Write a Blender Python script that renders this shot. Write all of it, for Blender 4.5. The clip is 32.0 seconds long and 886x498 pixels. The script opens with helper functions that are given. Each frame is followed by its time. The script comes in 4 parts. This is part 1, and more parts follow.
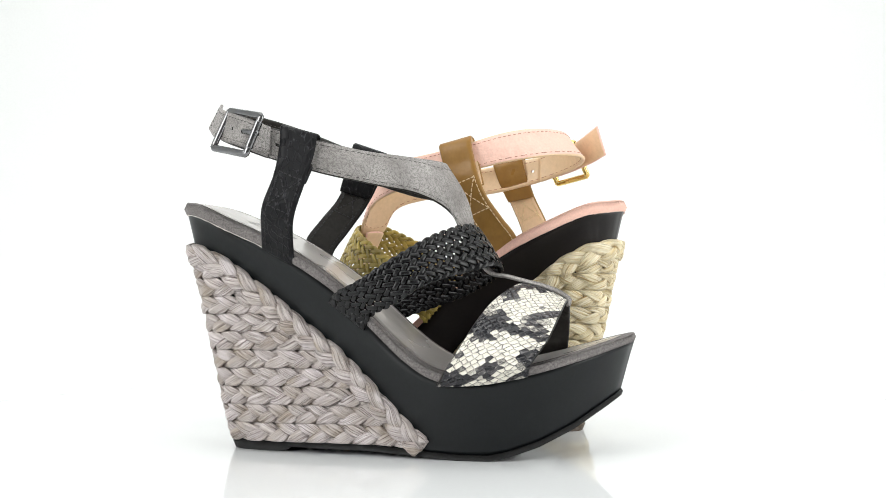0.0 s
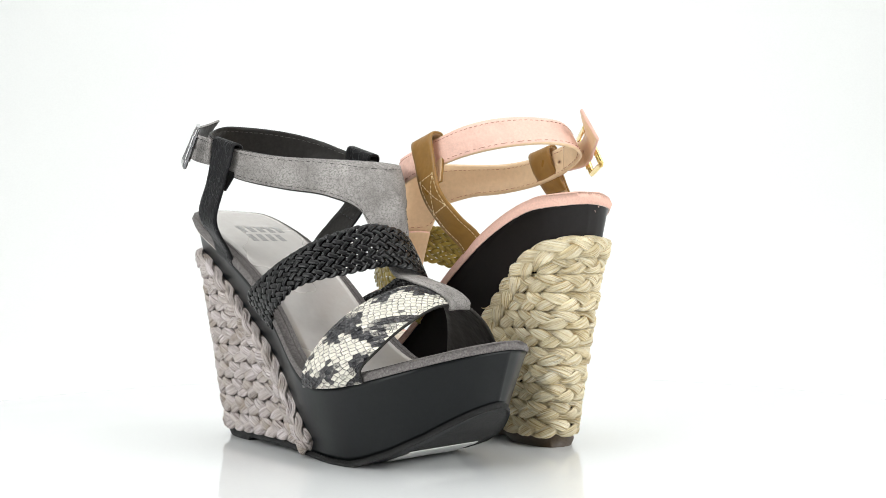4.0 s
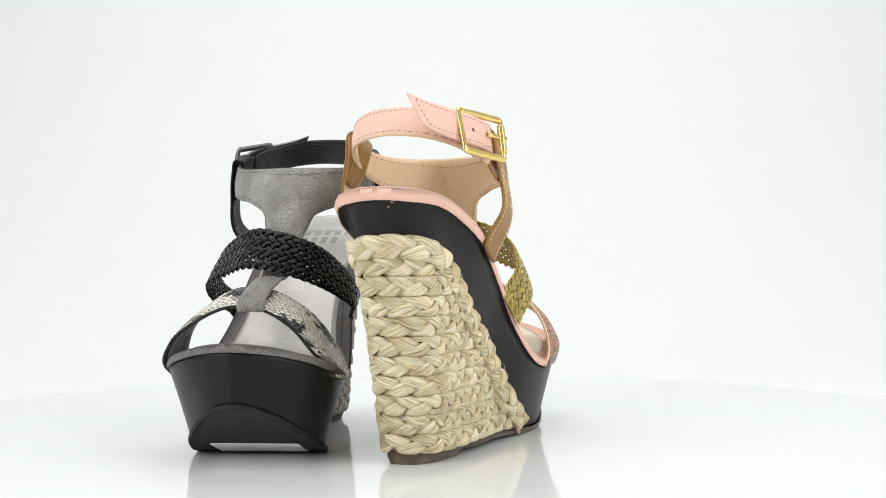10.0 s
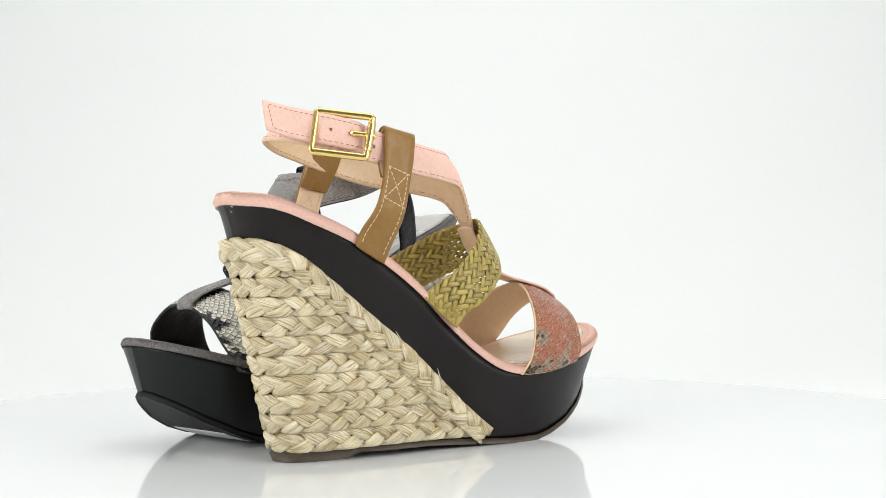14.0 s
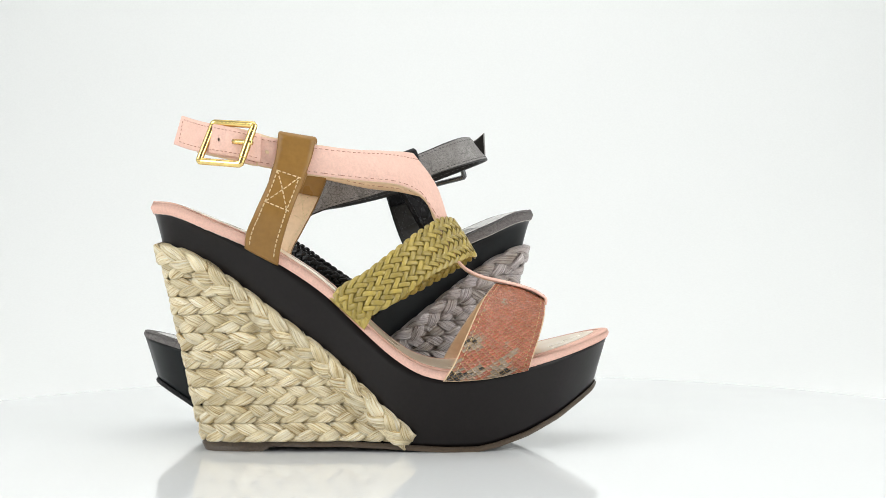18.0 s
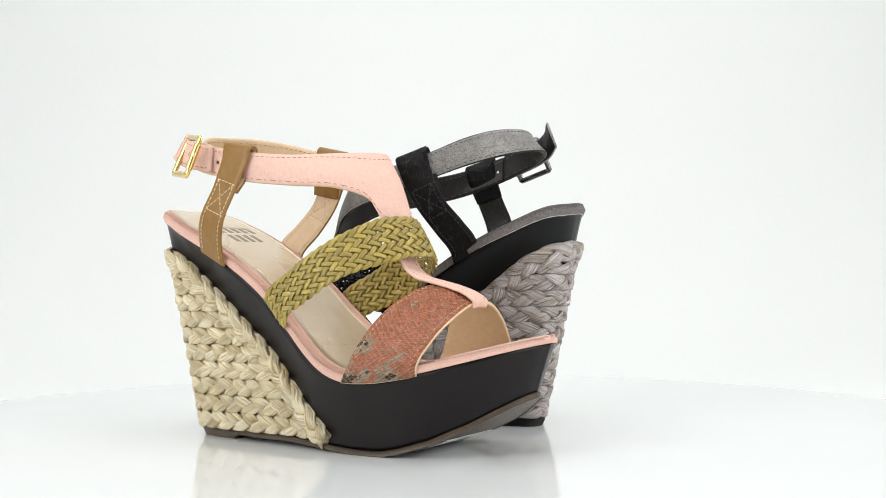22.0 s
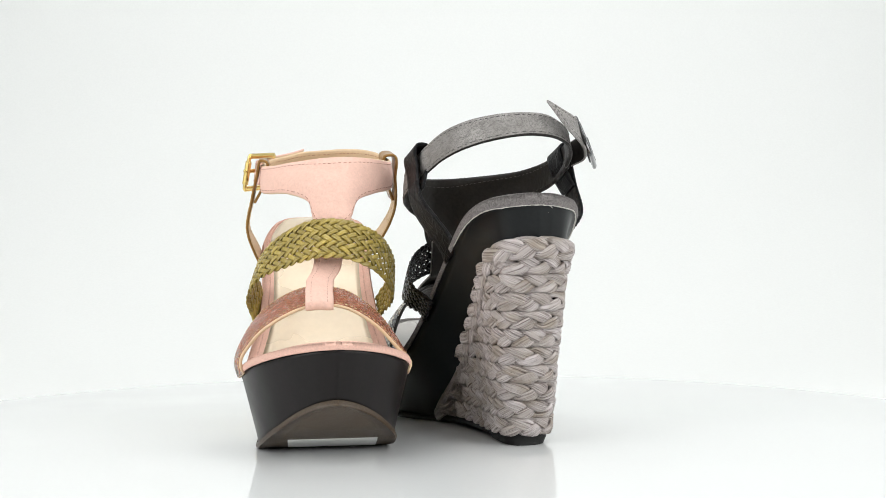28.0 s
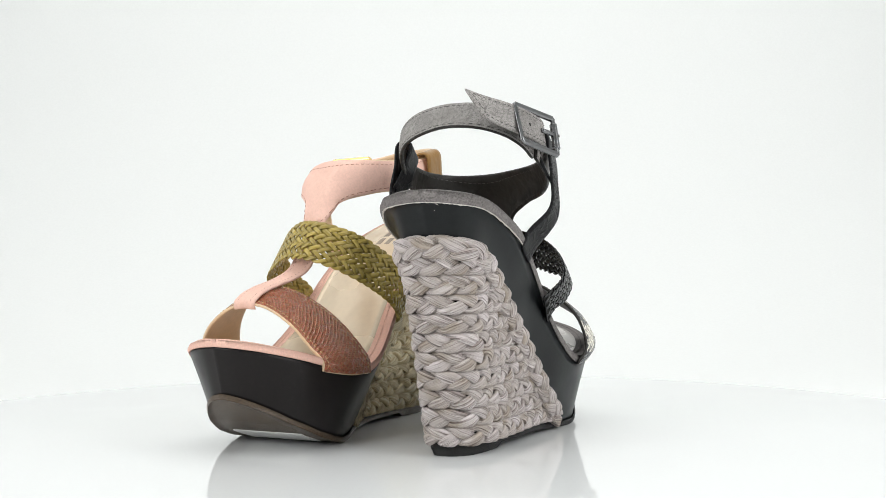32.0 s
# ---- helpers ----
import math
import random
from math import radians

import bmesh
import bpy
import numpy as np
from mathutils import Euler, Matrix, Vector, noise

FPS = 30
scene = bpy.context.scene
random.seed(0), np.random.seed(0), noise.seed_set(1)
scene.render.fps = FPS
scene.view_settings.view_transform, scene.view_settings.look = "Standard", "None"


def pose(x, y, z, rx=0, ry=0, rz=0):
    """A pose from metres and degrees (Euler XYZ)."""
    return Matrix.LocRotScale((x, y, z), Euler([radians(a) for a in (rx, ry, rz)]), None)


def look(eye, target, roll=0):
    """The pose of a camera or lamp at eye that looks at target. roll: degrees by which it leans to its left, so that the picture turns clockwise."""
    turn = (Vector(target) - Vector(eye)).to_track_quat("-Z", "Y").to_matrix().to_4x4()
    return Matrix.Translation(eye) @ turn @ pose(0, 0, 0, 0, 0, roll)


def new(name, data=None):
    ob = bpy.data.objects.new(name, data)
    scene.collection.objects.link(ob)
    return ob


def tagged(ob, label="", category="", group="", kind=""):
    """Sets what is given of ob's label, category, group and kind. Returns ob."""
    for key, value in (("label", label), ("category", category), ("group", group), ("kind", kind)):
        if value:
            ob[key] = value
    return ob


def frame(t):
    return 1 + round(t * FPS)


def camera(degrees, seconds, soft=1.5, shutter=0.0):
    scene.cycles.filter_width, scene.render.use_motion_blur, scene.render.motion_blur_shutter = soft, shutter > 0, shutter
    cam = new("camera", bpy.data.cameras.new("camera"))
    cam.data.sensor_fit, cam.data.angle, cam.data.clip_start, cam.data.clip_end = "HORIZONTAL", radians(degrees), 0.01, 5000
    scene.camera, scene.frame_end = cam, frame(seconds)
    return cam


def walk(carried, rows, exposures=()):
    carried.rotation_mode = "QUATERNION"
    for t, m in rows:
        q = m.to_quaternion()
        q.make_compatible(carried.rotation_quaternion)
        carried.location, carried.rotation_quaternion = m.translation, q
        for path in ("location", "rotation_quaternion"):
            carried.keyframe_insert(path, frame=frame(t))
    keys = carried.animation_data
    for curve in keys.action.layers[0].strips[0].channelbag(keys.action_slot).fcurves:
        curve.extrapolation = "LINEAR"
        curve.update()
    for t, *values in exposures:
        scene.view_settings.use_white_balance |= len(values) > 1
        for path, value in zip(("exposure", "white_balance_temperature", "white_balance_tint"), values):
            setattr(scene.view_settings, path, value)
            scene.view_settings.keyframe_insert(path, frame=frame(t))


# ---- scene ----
cam = camera(43.4125, 32.0, soft=0.75)
EYE = (0.0, -0.6232, 0.08762)
AIM = (EYE[0] + math.sin(radians(2.658)), EYE[1] + math.cos(radians(2.658)), EYE[2] + math.tan(radians(1.336)))
STILL = look(EYE, AIM, -0.71)
walk(cam, [(0.0, STILL), (32.0, STILL)], exposures=[(0.0, -0.14), (3.5, -0.18), (7.0, -0.34), (12.0, -0.38), (32.0, -0.36)])

# ---- light: a white photo tent with soft boxes above and at both sides ----
world = bpy.data.worlds.new("studio")
world.use_nodes = True
world.node_tree.nodes["Background"].inputs[0].default_value = (0.95, 0.98, 1.0, 1)
world.node_tree.nodes["Background"].inputs[1].default_value = 0.3
scene.world = world


def soft_box(name, eye, target, size, size_y, watts, colour=(0.995, 1.0, 0.99)):
    lamp = bpy.data.lights.new(name, "AREA")
    lamp.shape, lamp.size, lamp.size_y, lamp.energy, lamp.color = "RECTANGLE", size, size_y, watts, colour
    ob = new(name, lamp)
    ob.matrix_world = look(eye, target)
    return ob


soft_box("soft_box_top", (0, -0.02, 1.15), (0, -0.02, 0), 1.3, 0.9, 7.6)
soft_box("soft_box_left", (-0.95, -0.75, 0.6), (0, 0.0, 0.06), 0.8, 0.9, 12.4)
soft_box("soft_box_right", (0.95, -0.75, 0.6), (0, 0.0, 0.06), 0.8, 0.9, 12.4)
# added fill lamp, unseen, that evens out and brightens the backdrop
soft_box("soft_box_back", (0.32, 0.7, 1.35), (0.36, 1.3, 0.72), 1.6, 0.4, 3.3)


# ---- materials ----
def material(name, colour, rough=0.5, metal=0.0, spec=0.5):
    m = bpy.data.materials.new(name)
    m.use_nodes = True
    b = m.node_tree.nodes["Principled BSDF"]
    b.inputs["Base Color"].default_value = (*colour, 1)
    b.inputs["Roughness"].default_value = rough
    b.inputs["Metallic"].default_value = metal
    b.inputs["Specular IOR Level"].default_value = spec
    return m


class Nodes:
    """Short hand for wiring one material."""

    def __init__(self, m):
        self.t = m.node_tree
        self.b = self.t.nodes["Principled BSDF"]

    def add(self, kind, **values):
        n = self.t.nodes.new(kind)
        for k, v in values.items():
            if k == "operation":
                n.operation = v
            elif k == "feature":
                n.feature = v
            elif k == "blend_type":
                n.blend_type = v
            else:
                n.inputs[k].default_value = v
        return n

    def link(self, a, b):
        self.t.links.new(a, b)

    def coords(self, which, scale):
        c = self.add("ShaderNodeTexCoord")
        m = self.add("ShaderNodeMapping")
        m.inputs["Scale"].default_value = scale
        self.link(c.outputs[which], m.inputs["Vector"])
        return m.outputs["Vector"]

    def noise(self, vec, scale, detail=4.0, rough=0.6):
        n = self.add("ShaderNodeTexNoise", Scale=scale, Detail=detail, Roughness=rough)
        self.link(vec, n.inputs["Vector"])
        return n.outputs["Fac"]

    def ramp(self, fac, stops):
        r = self.add("ShaderNodeValToRGB")
        e = r.color_ramp.elements
        while len(e) < len(stops):
            e.new(0.5)
        for el, (p, c) in zip(e, stops):
            el.position, el.color = p, (*c, 1)
        self.link(fac, r.inputs["Fac"])
        return r.outputs["Color"]

    def mix(self, fac, a, b, kind="MIX"):
        n = self.add("ShaderNodeMixRGB", blend_type=kind)
        for s, v in zip(n.inputs, (fac, a, b)):
            if isinstance(v, (int, float)):
                s.default_value = v
            elif isinstance(v, tuple):
                s.default_value = (*v, 1)
            else:
                self.link(v, s)
        return n.outputs["Color"]

    def math(self, op, a, b=0.0):
        n = self.add("ShaderNodeMath", operation=op)
        for s, v in zip(n.inputs, (a, b)):
            if isinstance(v, (int, float)):
                s.default_value = v
            else:
                self.link(v, s)
        return n.outputs[0]

    def bump(self, height, strength, distance=0.001):
        n = self.add("ShaderNodeBump", Strength=strength, Distance=distance)
        self.link(height, n.inputs["Height"])
        old = self.b.inputs["Normal"]
        if old.is_linked:
            self.link(old.links[0].from_socket, n.inputs["Normal"])
        self.link(n.outputs["Normal"], old)

    def colour(self, c):
        self.link(c, self.b.inputs["Base Color"])

    def rough(self, c):
        self.link(c, self.b.inputs["Roughness"])


def shade(c, k):
    return tuple(min(1.0, a * k) for a in c)


def grained(name, colour, rough, grain=900.0, spread=0.25, bump=0.15, spec=0.5, metal=0.0, stains=35.0, folds=0.0, waves=70.0):
    """A plain surface with fine grain, broad stains and a little relief."""
    m = material(name, colour, rough, metal, spec)
    n = Nodes(m)
    v = n.coords("Object", (1, 1, 1))
    fine, broad = n.noise(v, grain), n.noise(v, stains, 3)
    c = n.ramp(fine, [(0.3, shade(colour, 1 - spread)), (0.7, shade(colour, 1 + spread))])
    c = n.mix(n.math("MULTIPLY", broad, 0.5), c, n.mix(1.0, c, shade((1, 1, 1), 1 - spread * 0.8), "MULTIPLY"))
    n.colour(c)
    n.rough(n.math("ADD", n.math("MULTIPLY", n.math("SUBTRACT", broad, 0.5), 0.25), rough))
    n.bump(fine, bump)
    if folds:
        n.bump(n.noise(v, waves, 3, 0.5), folds, 0.3 / waves)
    return m


def crackled(name, colour, light):
    """Distressed leather: fine wrinkles, paler where it is rubbed, a few long creases."""
    m = material(name, colour, 0.55, 0.0, 0.35)
    n = Nodes(m)
    v = n.coords("Object", (1, 1, 1))
    nz = n.add("ShaderNodeTexNoise", Scale=700.0, Detail=3.0, Roughness=0.6, Distortion=0.6)
    n.link(v, nz.inputs["Vector"])
    fold = n.math("ABSOLUTE", n.math("SUBTRACT", nz.outputs["Fac"], 0.5))
    fine = n.math("MINIMUM", n.math("MULTIPLY", fold, 16.0), 1.0)
    big = n.add("ShaderNodeTexNoise", Scale=48.0, Detail=2.0, Distortion=0.6)
    n.link(v, big.inputs["Vector"])
    crease = n.math("MINIMUM", n.math("MULTIPLY", n.math("ABSOLUTE", n.math("SUBTRACT", big.outputs["Fac"], 0.5)), 90.0), 1.0)
    top = n.ramp(n.noise(v, 45.0, 5), [(0.35, colour), (0.65, light)])
    top = n.mix(fine, shade(colour, 0.58), top)
    n.colour(n.mix(n.math("ADD", n.math("MULTIPLY", crease, 0.5), 0.5), shade(colour, 0.4), top))
    n.bump(fine, 0.55, 0.0006)
    n.bump(crease, 0.3, 0.0006)
    return m


def fibrous(name, colour, dark, light, rough=0.5):
    """Plaited raffia: fine fibres along each strand (u runs along it, v across), its tone changing along the strand."""
    m = material(name, colour, rough, 0.0, 0.5)
    n = Nodes(m)
    long = n.noise(n.coords("UV", (55.0, 1150.0, 1)), 1.0, 3, 0.65)
    thin = n.noise(n.coords("UV", (35.0, 2600.0, 1)), 1.0, 2, 0.6)
    o = n.coords("Object", (1, 1, 1))
    c = n.ramp(long, [(0.31, dark), (0.42, colour), (0.64, light)])
    c = n.mix(n.math("MULTIPLY", n.math("LESS_THAN", thin, 0.41), 0.7), c, dark)
    info = n.add("ShaderNodeObjectInfo")
    each = n.ramp(info.outputs["Random"], [(0.0, (0.86, 0.85, 0.83)), (1.0, (1.06, 1.06, 1.06))])
    fold = n.ramp(n.noise(n.coords("UV", (75.0, 90.0, 1)), 1.0, 2, 0.5), [(0.33, (0.74, 0.69, 0.60)), (0.47, (0.96, 0.95, 0.93)), (0.64, (1.1, 1.1, 1.13))])
    c = n.mix(1.0, n.mix(1.0, c, each, "MULTIPLY"), fold, "MULTIPLY")
    stain = n.ramp(n.noise(o, 90.0, 3), [(0.3, (0.82, 0.79, 0.74)), (0.5, (1, 1, 1))])
    n.colour(n.mix(0.6, c, stain, "MULTIPLY"))
    n.rough(n.math("ADD", n.math("MULTIPLY", long, 0.3), rough - 0.15))
    n.bump(long, 1.0, 0.0018)
    n.bump(thin, 0.45, 0.0005)
    n.bump(n.noise(o, 420.0, 3), 0.4, 0.0010)
    return m


def scaled(name, pale, dark, warm, edge, size=330.0, ends=0.0, outline=0.55, rough=0.3, cover=0.0, uneven=0.32, patch=70.0, mottle=0.25, band=(0.37, 0.395, 0.41, 0.45)):
    """Printed snakeskin: small domed scales in rows, with dark blotches (u, v in metres)."""
    m = material(name, pale, rough)
    n = Nodes(m)
    v = n.coords("UV", (1, 1, 1))
    turn = n.add("ShaderNodeMapping")
    turn.inputs["Rotation"].default_value = (0, 0, radians(45))
    turn.inputs["Scale"].default_value = (1.0, 0.85, 1)
    n.link(v, turn.inputs["Vector"])
    cells = n.add("ShaderNodeTexVoronoi", feature="DISTANCE_TO_EDGE", Scale=size, Randomness=uneven)
    ident = n.add("ShaderNodeTexVoronoi", feature="F1", Scale=size, Randomness=uneven)
    for t in (cells, ident):
        n.link(turn.outputs[0], t.inputs["Vector"])
    blot = n.noise(ident.outputs["Position"], patch, 2.0, 0.5)
    tone = n.add("ShaderNodeSeparateColor")
    n.link(ident.outputs["Color"], tone.inputs[0])
    fac = n.math("ADD", blot, n.math("MULTIPLY", n.math("SUBTRACT", tone.outputs[0], 0.5), 0.10))
    fac = n.math("ADD", fac, n.math("MULTIPLY", n.math("SUBTRACT", n.noise(v, 700.0, 2), 0.5), 0.08))
    along = n.add("ShaderNodeSeparateXYZ")
    n.link(v, along.inputs[0])
    end = n.math("MINIMUM", n.math("ADD", n.math("MULTIPLY", along.outputs[0], 20.0), n.math("MULTIPLY", along.outputs[1], 12.0)), 1.0)
    fac = n.math("ADD", fac, n.math("MULTIPLY", n.math("SUBTRACT", end, 1.0), ends))
    fac = n.math("SUBTRACT", fac, cover)
    c = n.ramp(fac, list(zip(band, (dark, warm, warm, pale))))
    c = n.mix(n.math("MULTIPLY", tone.outputs[1], mottle), c, n.mix(1.0, c, (0.55, 0.55, 0.55), "MULTIPLY"))
    line = n.math("MINIMUM", n.math("MULTIPLY", cells.outputs["Distance"], 7.5), 1.0)
    patchy = n.ramp(n.noise(v, 260.0, 3), [(0.4, (0, 0, 0)), (0.6, (1, 1, 1))])
    drawn = n.math("MULTIPLY", n.math("SUBTRACT", 1.0, line), n.math("ADD", n.math("MULTIPLY", patchy, 1.0 - outline), outline))
    n.colour(n.mix(drawn, c, edge))
    dome = n.math("POWER", n.math("MINIMUM", n.math("MULTIPLY", cells.outputs["Distance"], 2.6), 1.0), 0.6)
    n.bump(dome, 0.8, 0.0009)
    n.bump(n.noise(v, 1500.0), 0.2, 0.0004)
    n.rough(n.math("ADD", n.math("MULTIPLY", tone.outputs[2], 0.2), rough - 0.1))
    return m


def embossed(name, colour, rough):
    """Leather with a pressed scale pattern, rubbed pale along some of its lines."""
    m = material(name, colour, rough, 0.0, 0.18)
    n = Nodes(m)
    v = n.coords("UV", (1, 1.5, 1))
    cells = n.add("ShaderNodeTexVoronoi", feature="DISTANCE_TO_EDGE", Scale=210.0, Randomness=0.7)
    n.link(v, cells.inputs["Vector"])
    line = n.math("MINIMUM", n.math("MULTIPLY", cells.outputs["Distance"], 14.0), 1.0)
    rub = n.ramp(n.noise(v, 240.0, 3), [(0.54, (0, 0, 0)), (0.66, (1, 1, 1))])
    n.colour(n.mix(n.math("MULTIPLY", n.math("SUBTRACT", 1.0, line), rub), colour, (0.045, 0.045, 0.05)))
    n.bump(line, 0.45, 0.0006)
    n.bump(n.noise(v, 900.0), 0.2, 0.0004)
    return m


def lace(name, colour, rough, spec):
    """Smooth leather lace; each strand a little lighter or darker than the next."""
    m = material(name, colour, rough, 0.0, spec)
    n = Nodes(m)
    info = n.add("ShaderNodeObjectInfo")
    v = n.coords("Object", (1, 1, 1))
    c = n.ramp(info.outputs["Random"], [(0.0, shade(colour, 0.72)), (1.0, shade(colour, 1.3))])
    n.colour(n.mix(n.math("MULTIPLY", n.noise(v, 350.0), 0.5), c, n.mix(1.0, c, (0.55, 0.55, 0.5), "MULTIPLY")))
    n.bump(n.noise(v, 900.0), 0.12, 0.0005)
    return m


BLACK = dict(
    wedge=grained("black_painted_wedge", (0.0075, 0.0088, 0.0095), 0.36, 500, 0.15, 0.03, 0.22),
    rubber=grained("black_rubber", (0.009, 0.009, 0.009), 0.6, 1200, 0.3, 0.3, 0.3),
    rope=fibrous("grey_raffia", (0.50, 0.44, 0.425), (0.12, 0.088, 0.08), (0.72, 0.67, 0.66)),
    insole=grained("grey_suede", (0.19, 0.175, 0.17), 0.85, 1100, 0.45, 0.5, 0.2),
    footbed=grained("pewter_lining", (0.53, 0.50, 0.475), 0.27, 300, 0.03, 0.02, 0.6, 0.25, 12.0, 0.2, 14.0),
    strap=crackled("grey_crackled_leather", (0.26, 0.244, 0.232), (0.43, 0.405, 0.39)),
    lining=grained("charcoal_lining", (0.022, 0.02, 0.018), 0.4, 600, 0.2, 0.1, 0.22, folds=0.5),
    side=embossed("black_embossed_leather", (0.004, 0.004, 0.005), 0.42),
    weave=lace("black_leather_lace", (0.003, 0.003, 0.0035), 0.24, 0.34),
    snake=scaled("grey_snakeskin", (0.84, 0.80, 0.70), (0.008, 0.008, 0.012), (0.06, 0.056, 0.06), (0.035, 0.032, 0.034), 400.0, 0.0, 0.45, 0.25, 0.045, 0.42, 55.0),
    stitch=grained("grey_thread", (0.12, 0.115, 0.11), 0.7),
    box_stitch=grained("charcoal_thread", (0.02, 0.02, 0.022), 0.7),
    seam=grained("dark_grey_thread", (0.07, 0.065, 0.06), 0.7),
    metal=grained("gunmetal", (0.20, 0.20, 0.205), 0.12, 300, 0.1, 0.02, 0.5, 1.0),
    groove=grained("dark_suede_seam", (0.10, 0.09, 0.085), 0.85),
    worn=grained("worn_edge_grey", (0.55, 0.52, 0.48), 0.8),
    mark=grained("grey_print", (0.32, 0.31, 0.30), 0.5),
)
PINK = dict(
    wedge=grained("brown_black_painted_wedge", (0.0100, 0.0078, 0.0076), 0.35, 500, 0.15, 0.03, 0.22),
    rubber=grained("brown_rubber", (0.072, 0.047, 0.027), 0.4, 1200, 0.3, 0.3),
    rope=fibrous("straw_raffia", (0.82, 0.69, 0.41), (0.44, 0.27, 0.085), (0.98, 0.92, 0.74)),
    insole=grained("pink_suede", (0.78, 0.49, 0.40), 0.85, 1100, 0.10, 0.3, 0.2),
    footbed=grained("champagne_lining", (0.78, 0.65, 0.49), 0.27, 300, 0.03, 0.02, 0.6, 0.25, 12.0, 0.2, 14.0),
    strap=grained("pink_nubuck", (0.80, 0.52, 0.43), 0.7, 900, 0.07, 0.2, 0.3, folds=0.8),
    lining=grained("beige_lining", (0.72, 0.52, 0.33), 0.42, 400, 0.06, 0.06),
    side=grained("tan_leather", (0.27, 0.142, 0.037), 0.32, 260, 0.08, 0.04, 0.3, folds=0.3),
    weave=lace("olive_leather_lace", (0.40, 0.30, 0.07), 0.3, 0.5),
    snake=scaled("rust_snakeskin", (0.46, 0.13, 0.075), (0.02, 0.014, 0.01), (0.36, 0.27, 0.20), (0.40, 0.25, 0.10), 590.0, 0.29, 0.7, 0.22, -0.15, 0.28, 90.0, 0.75, (0.325, 0.34, 0.41, 0.45)),
    stitch=grained("tan_thread", (0.62, 0.44, 0.22), 0.7),
    box_stitch=grained("cream_thread", (0.72, 0.56, 0.34), 0.7),
    seam=grained("rose_thread", (0.42, 0.19, 0.14), 0.7),
    metal=grained("gold_metal", (0.85, 0.64, 0.24), 0.12, 300, 0.1, 0.02, 0.5, 1.0),
    groove=grained("rose_suede_seam", (0.70, 0.42, 0.335), 0.85),
    worn=grained("worn_edge_pink", (0.62, 0.45, 0.38), 0.8),
    mark=grained("grey_print_on_champagne", (0.34, 0.28, 0.22), 0.5),
)
ACRYLIC = grained("white_acrylic", (0.77, 0.785, 0.79), 0.06, 500, 0.01, 0.0, 0.33, 0.0, 6.0)
PAPER = grained("white_paper_sweep", (0.85, 0.86, 0.855), 0.8, 300, 0.015, 0.05, 0.2, 0.0, 2.0)
STICKER = grained("white_sticker", (0.82, 0.82, 0.80), 0.45, 400, 0.03, 0.02)
# grey of the added panel behind the camera, set for reflections and fill
DIM = grained("grey_reflection_panel", (0.30, 0.30, 0.30), 0.8, 40, 0.1, 0.1)


# ---- mesh tools (shoe measures in millimetres) ----
def spline(points, n):
    """n points along a smooth curve through the given ones, evenly by chord."""
    p = np.array(points, float)
    d = np.r_[0, np.cumsum(np.maximum(1e-6, np.linalg.norm(np.diff(p, axis=0), axis=1)))]
    return spline_at(p, d / d[-1], np.linspace(0, 1, n))


def spline_at(p, k, u):
    m = np.gradient(p, k, axis=0)
    i = np.clip(np.searchsorted(k, u, "right") - 1, 0, len(k) - 2)
    h = (k[i + 1] - k[i])[:, None]
    t = ((u - k[i]) / h[:, 0])[:, None]
    return ((2 * t**3 - 3 * t**2 + 1) * p[i] + (t**3 - 2 * t**2 + t) * h * m[i]
            + (-2 * t**3 + 3 * t**2) * p[i + 1] + (t**3 - t**2) * h * m[i + 1])


def unit(v):
    return v / np.maximum(1e-9, np.linalg.norm(v, axis=-1, keepdims=True))


SIT = [0.0, 1.0, 0.0]  # how far the sole turns in towards the toe, how long its toe is, how far its heel is drawn in


def sit(p):
    """The sole's own turn and toe length."""
    p = np.array(p, float)
    p[:, 1] += SIT[0] * p[:, 0]
    p[:, 0] += SIT[2] * np.clip((80 - p[:, 0]) / 80, 0, 1)
    p[:, 0] = np.where(p[:, 0] > 150, 150 + (p[:, 0] - 150) * SIT[1], p[:, 0])
    return p


def part(name, verts, faces, mats, parent, label="", uv=None, which=None, smooth=True, mm=True):
    me = bpy.data.meshes.new(name)
    me.from_pydata((sit(verts) * (0.001 if mm else 1)).tolist(), [], [tuple(int(i) for i in f) for f in faces])
    for m in (mats if isinstance(mats, (list, tuple)) else [mats]):
        me.materials.append(m)
    if which is not None:
        me.polygons.foreach_set("material_index", np.asarray(which, np.int32))
    if uv is not None:
        idx = np.zeros(len(me.loops), np.int32)
        me.loops.foreach_get("vertex_index", idx)
        layer = me.uv_layers.new(name="UVMap")
        layer.data.foreach_set("uv", (np.asarray(uv, float)[idx] * 0.001).ravel())
    me.polygons.foreach_set("use_smooth", np.full(len(me.polygons), smooth))
    me.update()
    ob = new(name, me)
    ob.parent = parent
    return tagged(ob, label)


def grid_faces(nu, nv, base=0, flip=False, wrap=False):
    out = []
    for i in range(nu - 1):
        for j in range(nv if wrap else nv - 1):
            k = (j + 1) % nv
            f = (base + i * nv + j, base + i * nv + k, base + (i + 1) * nv + k, base + (i + 1) * nv + j)
            out.append(f[::-1] if flip else f)
    return out


